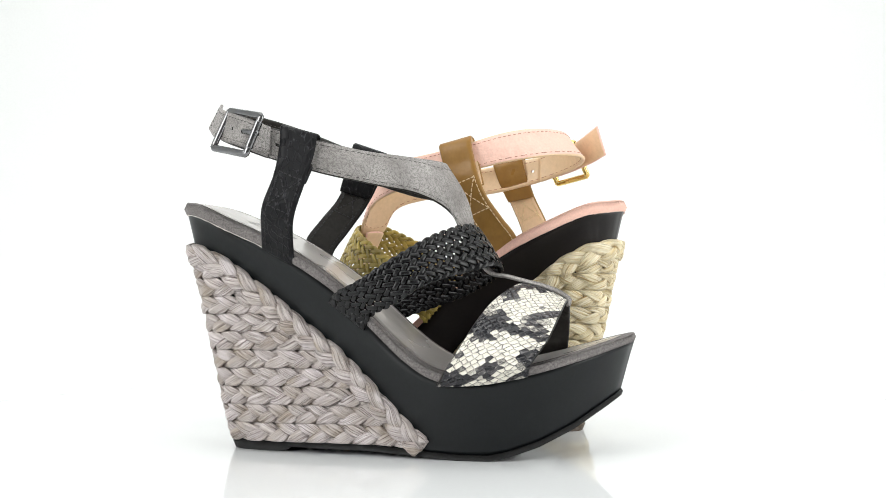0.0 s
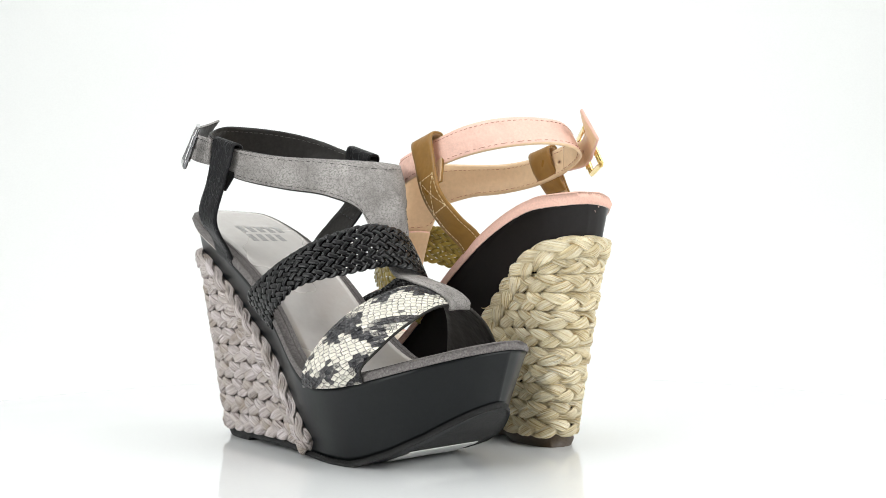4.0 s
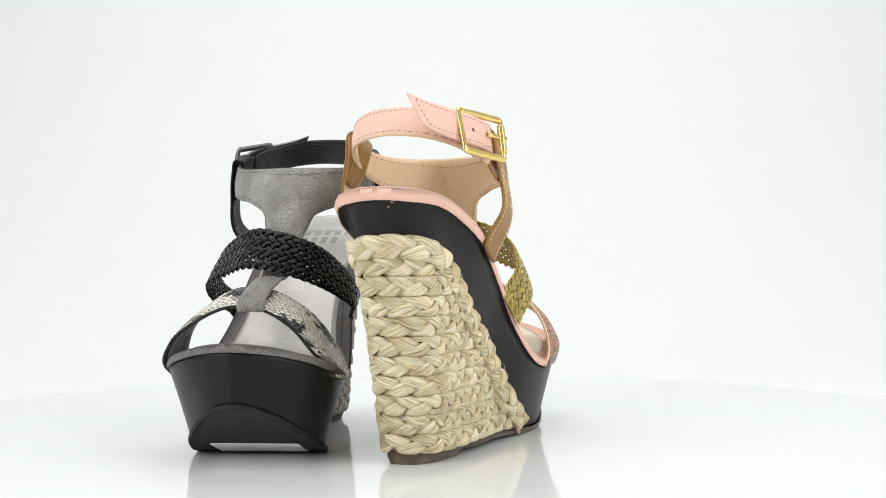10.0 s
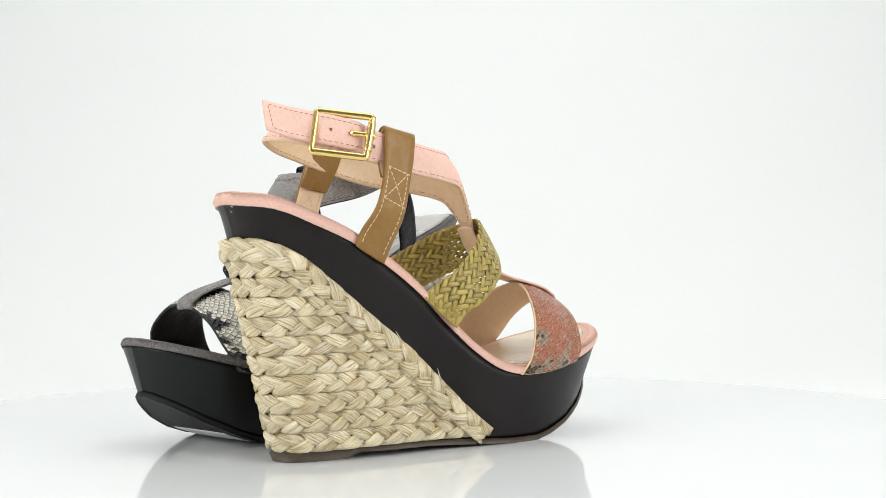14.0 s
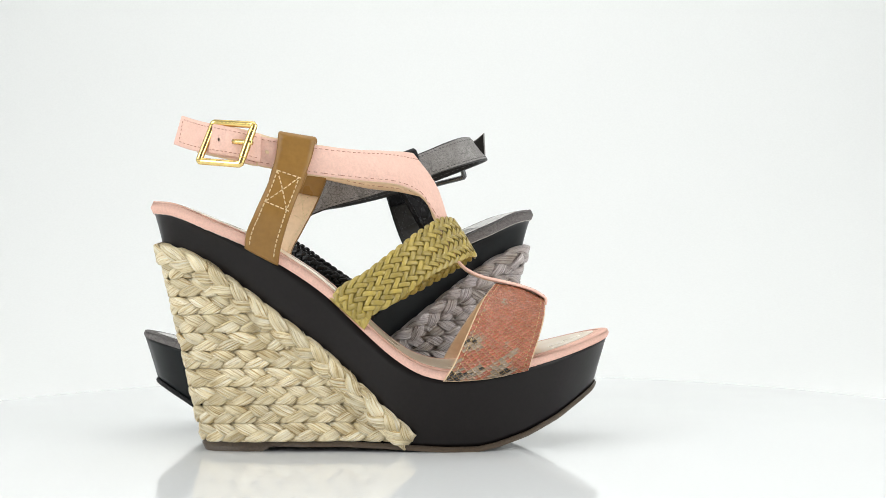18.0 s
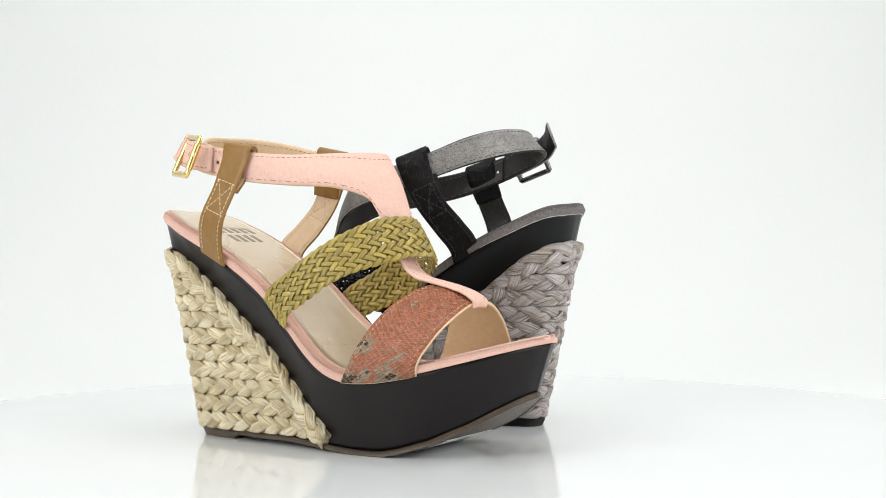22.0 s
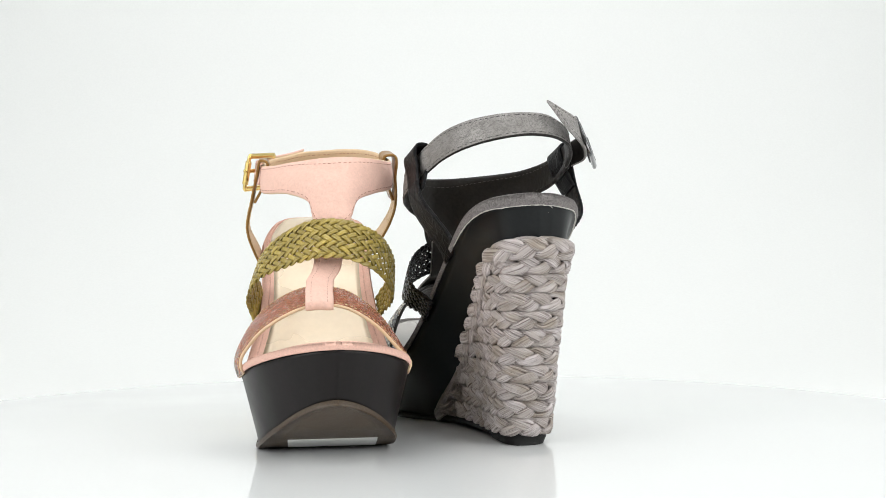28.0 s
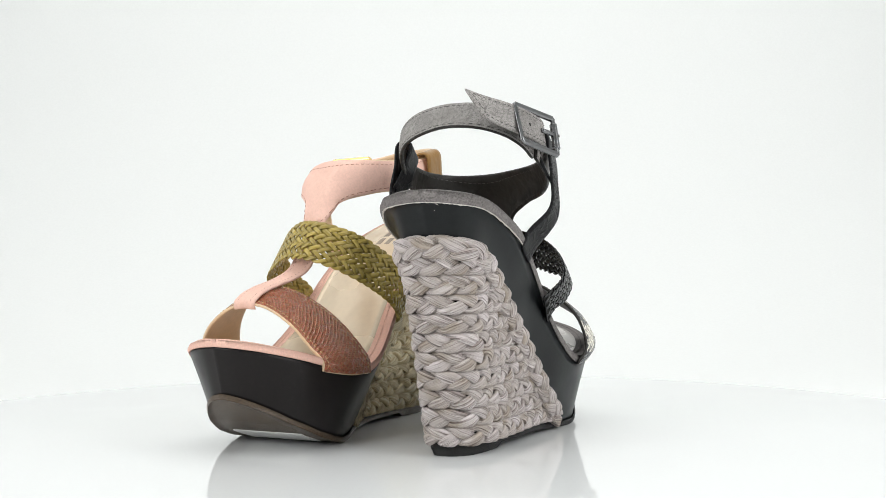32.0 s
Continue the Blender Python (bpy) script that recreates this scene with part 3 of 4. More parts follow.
def sandal(name, label, look_of, turn_in, toe_length, heel_in, tilt, sway, ahead, roll, drop, seed, snake_shift, weave_shift, words):
    """One right-foot wedge sandal, toe towards +x, its outer side towards -y."""
    rng = np.random.default_rng(seed)
    g = look_of
    shoe = new(name)
    tagged(shoe, label, "sandal", "pair of wedge sandals")
    SIT[:] = turn_in, toe_length, heel_in
    wedge(g["wedge"], shoe, words["wedge"])

    # outsole, heel tread, sticker under the toe
    def tread(q):
        """The outsole's edge, drawn in under the heel."""
        q = q.copy()
        q[:, 1] = -4 + (q[:, 1] + 4) * np.interp(q[:, 0], [56, 78], [0.82, 1.0])
        return q

    v, f = slab(tread(halves(BOT_OUT, 0.9)), tread(halves(BOT_IN, 0.9)), lambda x: sole_z(x), lambda x: sole_z(x) + np.interp(x, [57, 62], [7.0, 2.8]), 9)
    part("outsole", v, f, g["rubber"], shoe, words["rubber"])
    w = np.linspace(0, 1, 5)
    u = np.linspace(0, 1, 8)
    px, py = 175 + 18 * u[:, None] + 0 * w, -20 + 44 * w[None] + 0 * u[:, None]
    top = np.stack([px, py, sole_z(px) - 0.05], -1).reshape(-1, 3)
    low = top - [0, 0, 0.35]
    n = len(top)
    fs = grid_faces(8, 5) + grid_faces(8, 5, n, True)
    rim = list(range(0, 5)) + [5 * k + 4 for k in range(1, 8)] + list(range(38, 34, -1)) + [5 * k for k in range(6, 0, -1)]
    fs += [(rim[k], rim[(k + 1) % len(rim)], n + rim[(k + 1) % len(rim)], n + rim[k]) for k in range(len(rim))]
    part("sole_sticker", np.concatenate([top, low]), fs, STICKER, shoe, "white paper sticker under the sole", smooth=False)

    # insole and footbed
    def thick(x):
        return np.interp(x, [0, 60, 150, 237], [6.6, 6.4, 5.2, 4.4])

    v, f = slab(halves(TOP_OUT, 0.5), halves(TOP_IN, 0.5), lambda x: rim_z(x.ravel()).reshape(x.shape) + 0.05, lambda x: rim_z(x.ravel()).reshape(x.shape) + thick(x), 15, 1.0, 0.0)
    part("insole", v, f, g["insole"], shoe, words["insole"])
    def inset(pts, heel, toe):
        """An outline drawn in, less at the heel than under the toes."""
        k = np.clip((np.array(halves(pts))[:, :1] - 50) / 60, 0, 1)
        return halves(pts, -heel) * (1 - k) + halves(pts, -toe) * k

    v, f = slab(inset(TOP_OUT, 3.6, 7.0), inset(TOP_IN, 3.6, 7.0), lambda x: rim_z(x.ravel()).reshape(x.shape) + thick(x) - 0.6, lambda x: rim_z(x.ravel()).reshape(x.shape) + thick(x) + 0.2, 15, 0.1, 0.15)
    bed = part("footbed", v, f, g["footbed"], shoe, words["footbed"])
    ring = np.concatenate([inset(TOP_OUT, 2.4, 4.0)[3:-3], inset(TOP_IN, 2.4, 4.0)[-4:2:-1]])
    ring = np.c_[ring, rim_z(ring[:, 0]) + thick(ring[:, 0]) + 0.02]
    tubes([ring], 6, g["groove"], bed, "insole_seam", "", (0.32, 0.16), [np.tile([0.2, 0, 1.0], (len(ring), 1))])
    for r, count in ((0, 4), (1, 5)):
        for c in range(count):
            x0, y0 = 36 + 11 * (1 - r), -13 + c * 6.2
            vs = []
            for dx, dy in ((0, 0), (8, 0), (8, 3.6), (0, 3.6)):
                x = x0 + dx
                z = rim_z(np.array([x]))[0] + thick(x) + 0.35
                vs += [(x, y0 + dy, z - 0.4), (x, y0 + dy, z + 0.12)]
            part("print_bar", vs, [(1, 3, 5, 7), (0, 6, 4, 2), (0, 2, 3, 1), (2, 4, 5, 3), (4, 6, 7, 5), (6, 0, 1, 7)], g["mark"], bed, smooth=False)

    # rope rows round the wedge, and the plait along their upper edge
    def diag(x):
        return np.interp(x, DIAG_Z[:, 0], DIAG_Z[:, 1])

    for k in range(10):
        z = 10.0 + 9.15 * k
        p, nn = surface_path(lambda x, z=z: np.full_like(x, z))
        keep = diag(p[:, 0]) > z + 1.5
        braid(p[keep], nn[keep], g["rope"], shoe, rng, label=words["rope"] if k == 0 else "")
    p, nn = surface_path(diag)
    p, nn = p[p[:, 2] > 5.0], nn[p[:, 2] > 5.0]
    braid(p, nn, g["rope"], shoe, rng, 5.2, 12.6, (3.1, 1.6), words["rope"], 2.3)

    fibres, norms = [], []
    for _ in range(26):
        i = int(rng.integers(6, len(p) - 30))
        q, m, way = p[i] + nn[i] * 3.6, nn[i], unit(p[i + 6] - p[i])
        up = np.cross(m, way)
        drop_z = rng.uniform(-4, 3)
        u = np.linspace(0, 1, 8)[:, None]
        fibres.append(q + up * drop_z + way * u * rng.uniform(6, 15) + up * (u ** 2) * rng.uniform(-5, 4) + m * (np.sin(u * 3.0) * rng.uniform(0.6, 2.4) - 0.4))
        norms.append(np.tile(m, (8, 1)))
    tagged(tubes(fibres, 5, g["rope"], shoe, "loose_fibre", "", (0.28, 0.14), norms), kind="stuff")

    # toe strap
    s = snake_shift
    rear = [(148 + s, -43.5, 36), (152 + s, -45 + s * .3, 42), (160 + s * .7, -41 + s * .3, 58), (169 + s * .4, -27, 74), (177, -8, 82), (178, 6, 81), (170, 24, 70), (160, 36 + s * .25, 54), (153, 40.3 + s * .25, 42), (150, 39, 36)]
    mid = [(168 + s * .8, -44.5, 37), (171 + s * .8, -46 + s * .3, 43), (178 + s * .5, -40.5 + s * .3, 58), (184 + s * .3, -26, 72), (190, -8, 79.5), (190.5, 6, 78.5), (186, 24, 68), (179, 36.5 + s * .25, 53), (174, 41.3 + s * .25, 43), (172, 40.5, 37)]
    front = [(189 + s * .5, -41, 40.5), (190 + s * .5, -42.5 + s * .25, 44), (195, -37 + s * .25, 56), (200, -23, 67.5), (202, -7, 73.5), (202.5, 6, 73), (201, 22, 64.5), (199, 34 + s * .2, 52), (197, 40.3 + s * .2, 44), (196, 39.3, 40.5)]
    toe, ob = strap("toe_strap", [rear, mid, front], 1.7, [g["snake"], g["lining"], g["lining"]], shoe, words["snake"], (0, 0, 1), 70, 11)
    stitches(toe, [[(0.02, 0.07), (0.98, 0.07)], [(0.02, 0.93), (0.98, 0.93)]], 1.7, g["stitch"], ob, 2.6, (1.7, 0.45, 0.4))

    SIT[:] = 0.0, 1.0, 0.0

    # ankle strap with its T-shaped front, closed round the heel
    tw = 1.0 if tilt == 0 else 0.4  # how far the neck turns out

    def lean(q):
        """The ankle strap's own sit: tipped, rolled and shifted by the shoe's own amounts."""
        return [(x, y + sway + (2.5 if tilt else -1.5) * min(1.0, max(0.0, y / 30)) + ahead * min(1.0, max(0.0, (x - 85) / 40)), z + tilt * (82 - x) - roll * (y + 32)) for x, y, z in q]

    top = [(58, -36, 157), (84, -36, 152.5), (105.5, -29.5, 150.5), (117.5, -21, 151), (125.5, -13, 151.5), (132, -4, 152), (135, 8, 152.3), (132, 18, 152.2), (123, 27.5, 152.2), (106, 36, 153), (88, 39, 155.8), (72, 36.5, 159.8), (60, 32, 163.3), (49, 23.5, 166), (40, 11.5, 167.2), (35, -1, 167), (35, -13, 166), (40, -24, 162.7), (48.5, -31.5, 160.2), (57, -34.5, 157.5)]
    middle = [(58, -36.5, 150), (84, -36.8, 145), (108, -33.3, 142.5), (124, -23.5, 142), (134, -14, 139.5), (142, -6, 135), (145 + 2 * tw, 7, 135), (138 + 2 * tw, 16, 139.5), (127, 26.5, 142.5), (108, 36.5, 145), (88, 40, 149.5), (72, 37.3, 153), (59, 33.3, 155.8), (46.5, 25.5, 158), (35.5, 13, 159.4), (29.5, -1.5, 159.3), (30, -14, 158.4), (36.5, -25, 156.2), (47, -32.3, 153), (57, -35, 150)]
    low = [(58, -36, 143), (84, -36.5, 138), (110, -33, 135), (128, -22.5, 133.3), (140, -11.5, 127.5), (148.5, -6.8, 113), (149.5 + 4.5 * tw, 6.8, 113), (142 + 3 * tw, 13.5, 127.5), (130, 25, 133.5), (110, 36, 137), (88, 39.3, 142), (72, 36.5, 145.6), (58.5, 33, 148.6), (45, 26.5, 151), (32, 13.5, 153), (24, -2, 153.2), (25.5, -15, 152), (33.5, -26, 149.4), (46, -32.5, 146), (57, -34.5, 143)]
    ankle, ob = strap("ankle_strap", [lean(top), lean(middle), lean(low)], 1.8, [g["strap"], g["lining"], g["lining"]], shoe, words["strap"], (0, 1, 0), 170, 10, (2, 6))
    stitches(ankle, [[(0.0, 0.1), (1, 0.1)], [(0.0, 0.9), (0.12, 0.9), (0.3, 0.9), (0.4, 0.9), (0.7, 0.9), (1, 0.9)]], 1.8, g["seam"], ob, 2.9, (1.9, 0.45, 0.4), inside=True)

    # T-bar down to the toe strap
    lean_y = sway + ahead
    tb = [(147.5, lean_y, 113 - drop), (153.5, lean_y * .8, 102 - drop), (161.5, lean_y * .45, 90.8 - drop * .6), (170, 0, 86.3), (179, 0, 84), (190, 0, 81.2), (200, 0, 77), (203.2, 0, 74.2), (202.6, 0, 71.6)]
    tb = [(150 + (x - 150) * toe_length if x > 150 else x, y - (0.0 if tilt else 1.0) * min(1.0, max(0.0, (x - 165) / 25)), z) for x, y, z in tb]
    hw = [7.6, 7.0, 6.6, 6.4, 6.3, 6.2, 6.2, 6.2, 6.2]
    bar_s, ob = strap("t_bar", [[(x, y - h, z) for (x, y, z), h in zip(tb, hw)], [(x, y, z + 0.5) for x, y, z in tb], [(x + k * tw, y + h, z) for (x, y, z), h, k in zip(tb, hw, (3, 1.4, 0.3, 0, 0, 0, 0, 0, 0))]], 1.5, [g["strap"], g["lining"], g["strap"]], shoe, "", (0.5, 0, 1), 50, 7)
    stitches(bar_s, [[(0.05, 0.18), (0.95, 0.18)], [(0.05, 0.82), (0.95, 0.82)]], 1.5, g["seam"], ob, 2.6, (1.6, 0.42, 0.22))

    # woven strap over the instep
    d = weave_shift
    up = [(90 + d, -36, 77), (93.5 + d, -37.8, 81.5), (105 + d, -40, 88.5), (122 + d, -36, 101), (139 + d * .5, -22, 113), (150 + tw, -5, 118.5), (151 + 4.5 * tw, 6, 118), (141 + 6 * tw, 21 + 2 * tw, 112.5), (124 + 4 * tw, 32 + 2 * tw, 101), (106, 35, 88), (94, 31.5, 80), (91.5, 30, 75)]
    dn = [(107 + d, -37, 61.5), (110.5 + d, -39, 67), (122 + d, -42, 74), (137 + d, -39, 85), (153 + d * .5, -22, 92.5), (163.5 + tw, -7, 96.5), (164.5 + 4 * tw, 5, 96.5), (156 + 5 * tw, 20 + tw, 91), (141 + 3 * tw, 31.5 + tw, 81), (121, 37.5, 70), (109, 34, 64.5), (106.5, 33, 60)]
    shift = 5.0 if tilt == 0 else -5.5
    up, dn = ([(x, y + (shift + 3.5 * min(1.0, max(0.0, (z - 66) / 14)) * min(1.0, y / 20) if tilt and y > 0 else shift * min(1.0, max(0.0, (z - 68) / 16))), z - (drop + (0.13 * max(0.0, y + 8) if tilt else 0.0)) * min(1.0, max(0.0, (z - 68) / 28))) for x, y, z in r] for r in (up, dn))
    md = [tuple((a + b) / 2 + o for a, b, o in zip(p, q, (0, 0.2 * np.sign(p[1]), 0.6))) for p, q in zip(up, dn)]
    wv = Sheet([up, md, dn], 90, 13, (0, 0, 1))
    _, holder = strap("woven_strap", [[mix3(up[0], dn[0], k) for k in (0.02, 0.5, 0.98)], [mix3(up[1], dn[1], k) for k in (0.04, 0.5, 0.96)]], 1.4, [g["weave"]] * 3, shoe, words["weave"], (0, -1, 0), 12, 5)
    plait(wv, 7, g["weave"], holder, rng)

    # side straps: up from the wedge, round the ankle strap and down inside
    for side in (-1, 1):
        if side < 0:
            a = [(51.8, -35.5, 101.8), (52.5, -37.6, 107), (58, -45, 119), (65, -42.5, 136), (68, -39.5, 150), (68.8, -37, 158.8), (69, -34.3, 158.3), (67.5, -33.9, 150), (65.5, -37.3, 141), (64.2, -40.9, 134.5)]
            b = [(68.2, -35, 93), (69, -37.4, 98), (74, -45, 115), (80.5, -42.5, 133), (85.5, -39.5, 147.5), (87.3, -37, 155.6), (87.5, -34.3, 155), (85.5, -33.9, 147), (82.7, -37.3, 138), (80.5, -40.9, 131.5)]
        else:
            a = [(53.2, 25.5, 101.5), (53.8, 27.8, 107), (58, 36, 118), (64, 42.5, 131), (68.5, 42.6, 148), (70.5, 40.7, 162.2), (71, 35.8, 161.9), (69, 36.6, 152), (66.8, 38.5, 143), (65, 40.9, 136)]
            b = [(67.8, 27, 93.5), (68.6, 29.3, 99.5), (73, 37.5, 112), (80, 43.5, 128), (86, 43.2, 145), (88.6, 42.2, 158), (88.8, 37, 157.6), (87, 37.5, 149), (84, 39.8, 139), (81.7, 42.2, 132.5)]
        hold = np.array([0, 0, 0.7, 0.9, 1, 1, 1, 1, 0.96, 0.92])
        a, b = ([tuple(np.array(p) * (1 - k) + np.array(q) * k) for p, q, k in zip(r, lean(r), hold)] for r in (a, b))
        if tilt or side > 0:
            dx, dy, dz = (3.5, 0, 0) if not tilt else (9, 0, -1.5) if side > 0 else (-3, -2, 0)
            a, b = ([(x + dx * k, y + dy * k, z + dz * k) for (x, y, z), k in zip(r, (0, 0, 0.25, 0.5, 0.8, 1, 1, 0.9, 0.72, 0.6))] for r in (a, b))
        b = [tuple(np.array(p) * 0.93 + np.array(q) * 0.07) for p, q in zip(b, a)]
        st, ob = strap("side_strap", [a, b], 1.5, [g["side"], g["lining"], g["side"]], shoe, words["side"], (0, side, 0), 70, 7)
        lines = [[(0.03, 0.12), (0.47, 0.12)], [(0.03, 0.88), (0.47, 0.88)], [(0.29, 0.1), (0.29, 0.9)], [(0.47, 0.1), (0.47, 0.9)], [(0.29, 0.12), (0.47, 0.88)], [(0.29, 0.88), (0.47, 0.12)]]
        stitches(st, lines, 1.5, g["box_stitch"], ob, 2.6, (2.0, 0.75, 0.45), inside=True)

    # loose strap end through the buckle
    ua = [(59, -38.5, 157), (51, -41, 159), (42, -37, 161.5), (33, -29.5, 164), (24.5, -20.5, 167), (17, -13, 170.2)]
    ub = [(59, -39, 144.5), (51, -42.5, 146), (41, -39, 148), (32, -33, 150), (22.5, -26.5, 152.5), (14.5, -21.5, 155.6)]
    if tilt > 0:
        ua[-2:] = [(26, -18.5, 167), (23, -10, 170.2)]
        ub[-2:] = [(25, -26, 152.5), (20, -19, 156.5)]
    tail, ob = strap("strap_end", [lean(ua), lean(ub)], 1.6, [g["strap"], g["lining"], g["strap"]], shoe, "", (0, -1, 0), 44, 10, (10, 17))
    stitches(tail, [[(0.02, 0.1), (0.97, 0.1)], [(0.02, 0.9), (0.95, 0.9)], [(0.96, 0.12), (0.94, 0.88)]], 1.6, g["seam"], ob, 2.6, (1.7, 0.45, 0.4))

    # buckle
    c4 = [(35.6, -31, 164.6), (57.3, -45.2, 161.5), (50.8, -48.9, 142), (29, -36.5, 145)]
    c4 = lean(c4)
    loop = []
    for i in range(4):
        p0, p1, p2 = c4[i - 1], c4[i], c4[(i + 1) % 4]
        for k in (0.86, 0.93, 0.975):
            loop.append(mix3(p0, p1, k))
        for k in (0.025, 0.07, 0.14):
            loop.append(mix3(p1, p2, k))
        for k in (0.3, 0.5, 0.7):
            loop.append(mix3(p1, p2, k))
    buckle = bar(loop, (1.7, 1.2), 10, g["metal"], shoe, "buckle", words["metal"], True)
    e = mix3(c4[1], c4[2], 0.45)
    far = mix3(c4[0], c4[3], 0.45)
    bar([mix3(e, far, k) for k in (-0.1, 0.05, 0.15, 0.28, 0.36)], (1.3, 1.1), 8, g["metal"], buckle, "prong")
    bar([mix3(c4[1], c4[2], k) for k in (0.16, 0.18, 0.5, 0.82, 0.84)], (2.0, 1.9), 10, g["metal"], buckle, "roller")

    # worn paint under the insole at the heel, and chips on the wedge
    SIT[:] = turn_in, toe_length, heel_in
    verts, faces = [], []
    rim = np.concatenate([halves(TOP_OUT, 0.55)[45:0:-1], halves(TOP_IN, 0.55)[1:45]])
    for x, y in rim:
        z = rim_z(np.array([x]))[0]
        h = abs(rng.normal(0, 0.16)) + (0.12 if tilt else 0.0)
        verts += [(x, y, z + 0.15), (x, y, z - h), (x + 1.2, y * 0.95, z - h), (x + 1.2, y * 0.95, z + 0.15)]
    faces = grid_faces(len(rim), 4, 0, True, True)
    part("worn_edge", verts, faces, g["worn"], shoe, "frayed pale edge under the insole")
    SIT[:] = turn_in, toe_length, heel_in
    line = ruled(-1)
    for at, v in ((4, 0.82), (6, 0.9)):
        p = face_at(line, v)[at] + rng.uniform(-1, 1, 3) * [0.5, 0, 0.5]
        q = face_at(line, v - 0.012)[at + 1]
        nn = unit(np.cross(q - p, face_at(line, v + 0.05)[at] - p))
        nn = nn if nn @ (p - [110, 0, p[2]]) > 0 else -nn
        side = unit(np.cross(nn, q - p)) * 0.22
        ring = [p - side, q - side * 0.4, q + side * 0.4, p + side]
        part("paint_chip", [a + nn * 0.12 for a in ring] + [a - nn * 0.3 for a in ring], [(0, 1, 2, 3), (7, 6, 5, 4), (0, 4, 5, 1), (1, 5, 6, 2), (2, 6, 7, 3), (3, 7, 4, 0)], g["worn"], shoe)
    SIT[:] = 0.0, 1.0, 0.0
    return shoe


black = sandal("wedge_sandal", "black and grey wedge sandal with plaited grey rope heel", BLACK, -0.019, 0.92, 0.0, 0.12, -5.5, 7.5, 0.03, 5.0, 3, -7.0, -3.5, dict(
    wedge="matt black platform wedge", rubber="black rubber outsole", insole="grey suede insole edge", footbed="pewter satin footbed", rope="plaited mauve-grey raffia rope",
    snake="grey, white and black snakeskin strap", strap="crackled grey leather ankle strap", weave="woven black leather strap", side="black scale-embossed leather strap", metal="gunmetal buckle frame"))
pink = sandal("wedge_sandal", "pink and tan wedge sandal with plaited straw rope heel", PINK, 0.015, 1.0, 1.5, 0.0, 3.0, 3.0, 0.0, 0.0, 8, 0.0, 2.5, dict(
    wedge="dark brown-black platform wedge", rubber="brown rubber outsole", insole="pale pink suede insole edge", footbed="champagne satin footbed", rope="plaited natural straw rope",
    snake="rust-red snakeskin strap", strap="pale pink nubuck ankle strap", weave="woven olive leather strap", side="tan leather strap with cross stitching", metal="gold buckle frame"))


# ---- turntable, paper sweep and tent ----
def turntable():
    prof = [(0.0, -0.014), (0.352, -0.014), (0.355, -0.011), (0.355, -0.003), (0.354, -0.0008), (0.352, 0.0), (0.2, 0.0), (0.0, 0.0)]
    n = 128
    verts, faces = [], []
    for r, z in prof[1:-1]:
        for k in range(n):
            a = 2 * math.pi * k / n
            verts.append((r * math.cos(a), r * math.sin(a), z))
    m = len(prof) - 2
    faces = grid_faces(m, n, 0, False, True)
    faces += [tuple(range(n - 1, -1, -1)), tuple((m - 1) * n + k for k in range(n))]
    ob = new("turntable")
    tagged(ob, "round white glossy acrylic turntable under the sandals", "turntable")
    part("platter", verts, faces, ACRYLIC, ob, mm=False, smooth=False)
    band, loops = [], ((0.3546, -0.0105), (0.3558, -0.0102), (0.3558, -0.0038), (0.3546, -0.0035))
    for r, z in loops:
        band += [(r * math.cos(2 * math.pi * k / n), r * math.sin(2 * math.pi * k / n), z) for k in range(n)]
    part("edge_band", band, grid_faces(4, n, 0, False, True), PAPER, ob, "matt white edge band", mm=False)
    return ob


table = turntable()


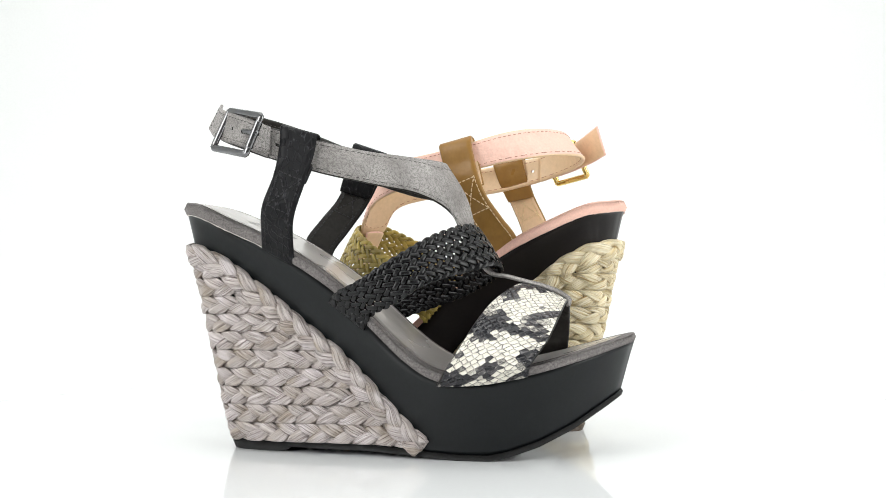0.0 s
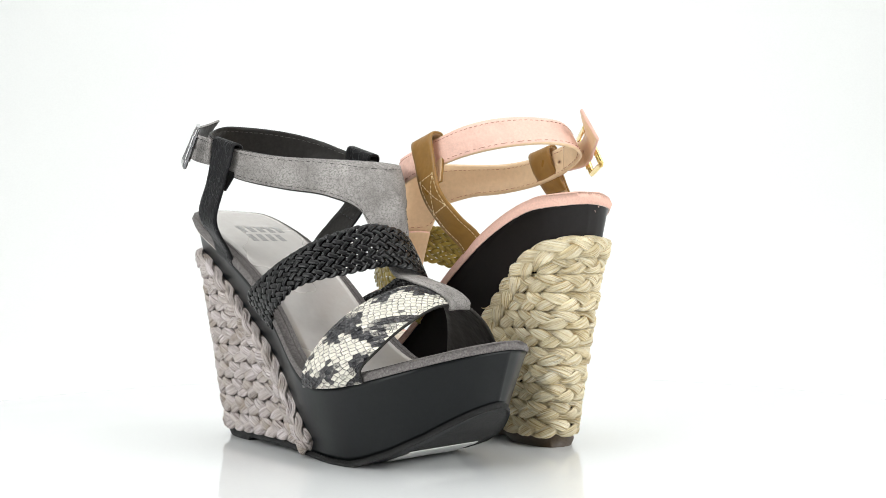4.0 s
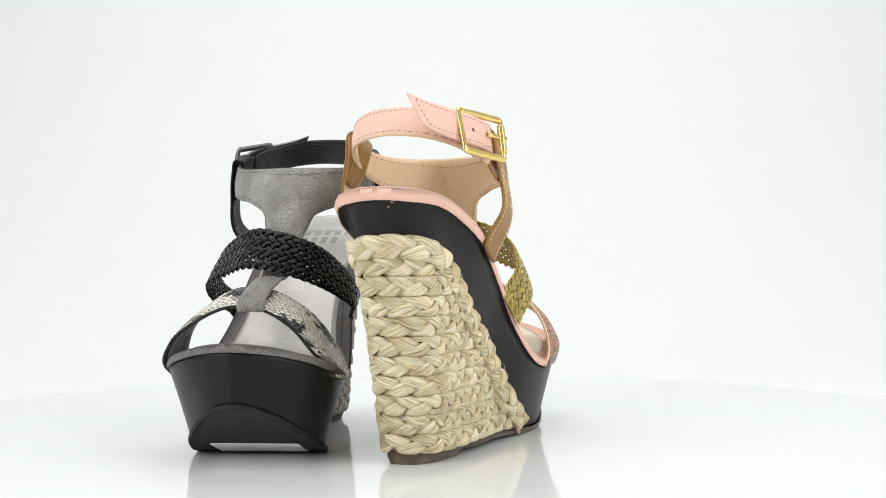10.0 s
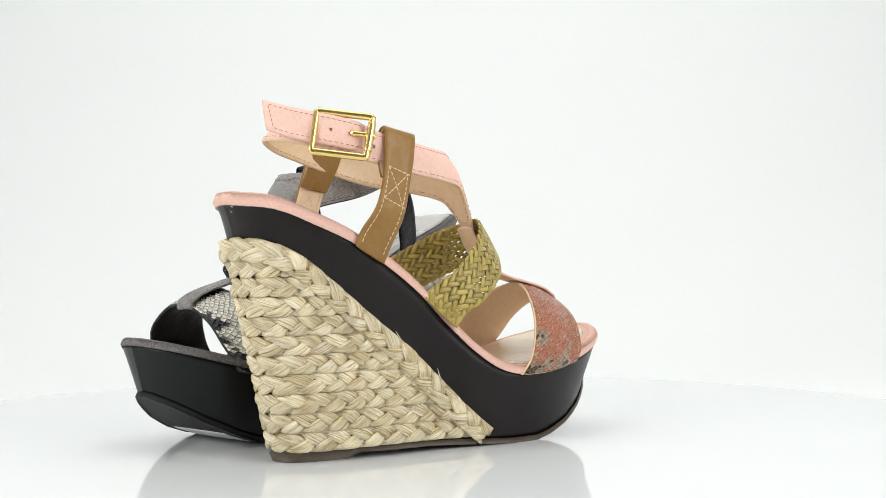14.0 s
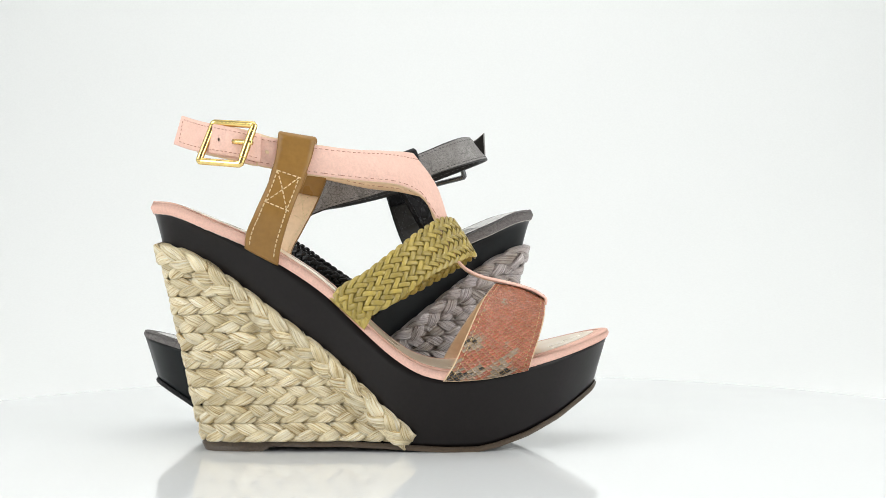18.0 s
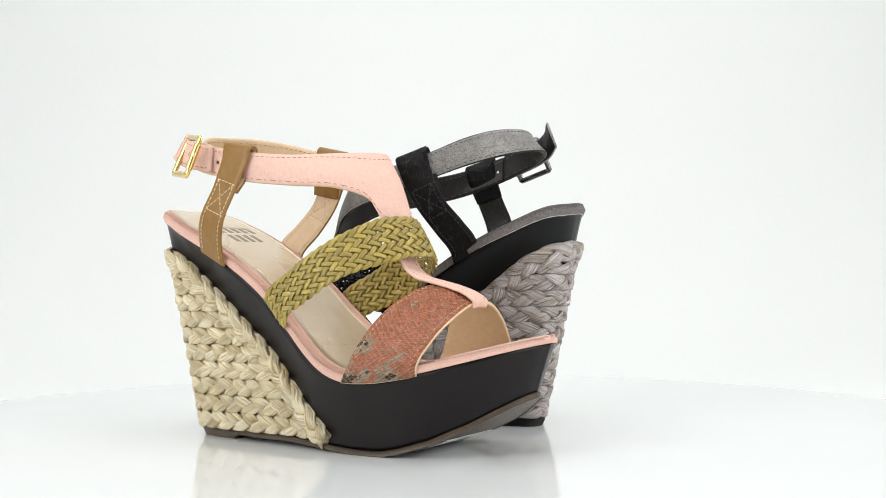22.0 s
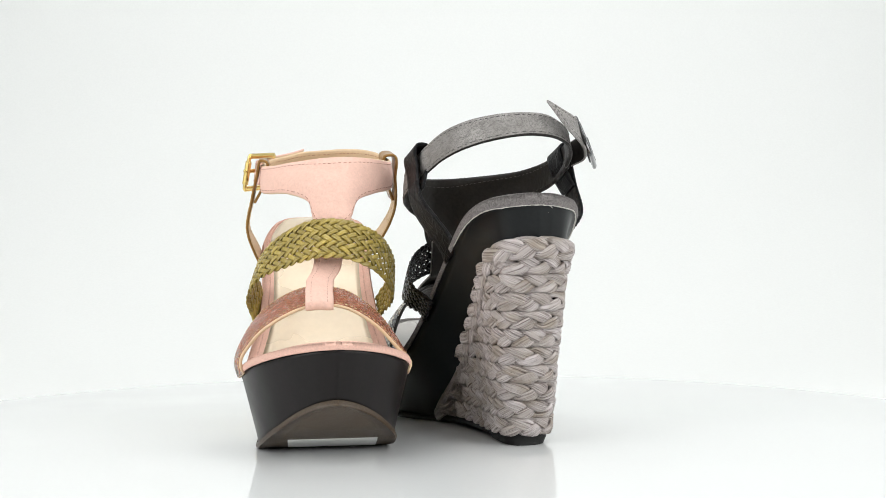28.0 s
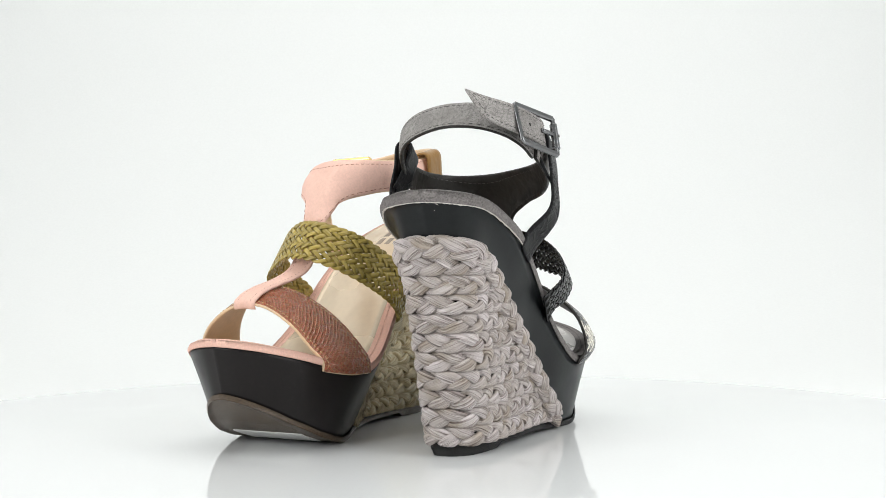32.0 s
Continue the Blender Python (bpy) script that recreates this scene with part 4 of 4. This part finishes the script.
def sweep():
    """Paper that lies on the bench and curves up behind."""
    prof = [(-1.7, -0.016)] + [(y, -0.016) for y in (-0.8, 0.0, 0.35, 0.5)]
    for k in range(1, 13):
        a = math.pi / 2 * k / 12
        prof.append((0.5 + 0.8 * math.sin(a), -0.016 + 0.8 * (1 - math.cos(a))))
    prof += [(1.3, 1.1), (1.3, 1.7)]
    xs = (-1.5, -0.5, 0.5, 1.5)
    verts = [(x, y, z) for y, z in prof for x in xs] + [(x, y + 0.002, z - 0.002) for y, z in prof for x in xs]
    n = len(prof) * 4
    faces = grid_faces(len(prof), 4, 0, True) + grid_faces(len(prof), 4, n)
    ob = part("backdrop", verts, faces, PAPER, None, mm=False)
    return tagged(ob, "white paper sweep curving up behind the turntable", "backdrop", kind="structure")


sweep()


def panel(name, lo, hi, label, mat=PAPER):
    c, h = [(a + b) / 2 for a, b in zip(lo, hi)], [(b - a) / 2 for a, b in zip(lo, hi)]
    verts = [(c[0] + sx * h[0], c[1] + sy * h[1], c[2] + sz * h[2]) for sx in (-1, 1) for sy in (-1, 1) for sz in (-1, 1)]
    faces = [(0, 1, 3, 2), (4, 6, 7, 5), (0, 4, 5, 1), (2, 3, 7, 6), (0, 2, 6, 4), (1, 5, 7, 3)]
    return tagged(part(name, verts, faces, mat, None, mm=False, smooth=False), label, "wall", kind="structure")


panel("wall_left", (-1.55, -1.72, -0.02), (-1.5, 1.35, 1.75), "white fabric side of the photo tent")
panel("wall_right", (1.5, -1.72, -0.02), (1.55, 1.35, 1.75), "white fabric side of the photo tent")
# unseen panel, added so dark parts reflect grey and get some fill
panel("wall_front", (-1.5, -1.77, -0.02), (1.5, -1.72, 1.75), "unseen grey panel behind the camera, added to tune reflections and fill", DIM)
panel("ceiling", (-1.55, -1.77, 1.75), (1.55, 1.35, 1.8), "white fabric roof of the photo tent")


# ---- what moves: the table turns clockwise with both sandals on it ----
def motions():
    steps = [k * 0.5 for k in range(65)]

    def turned(x, y, a, t):
        return pose(0, 0, 0, 0, 0, 23.337 - 8.62394 * t) @ pose(x, y, 0, 0, 0, a)

    walk(table, [(t, turned(0, 0, 0, t)) for t in steps])
    walk(black, [(t, turned(-0.106427, 0.018471, -37.181, t)) for t in steps])
    walk(pink, [(t, turned(0.111682, -0.065062, 131.988, t)) for t in steps])


motions()
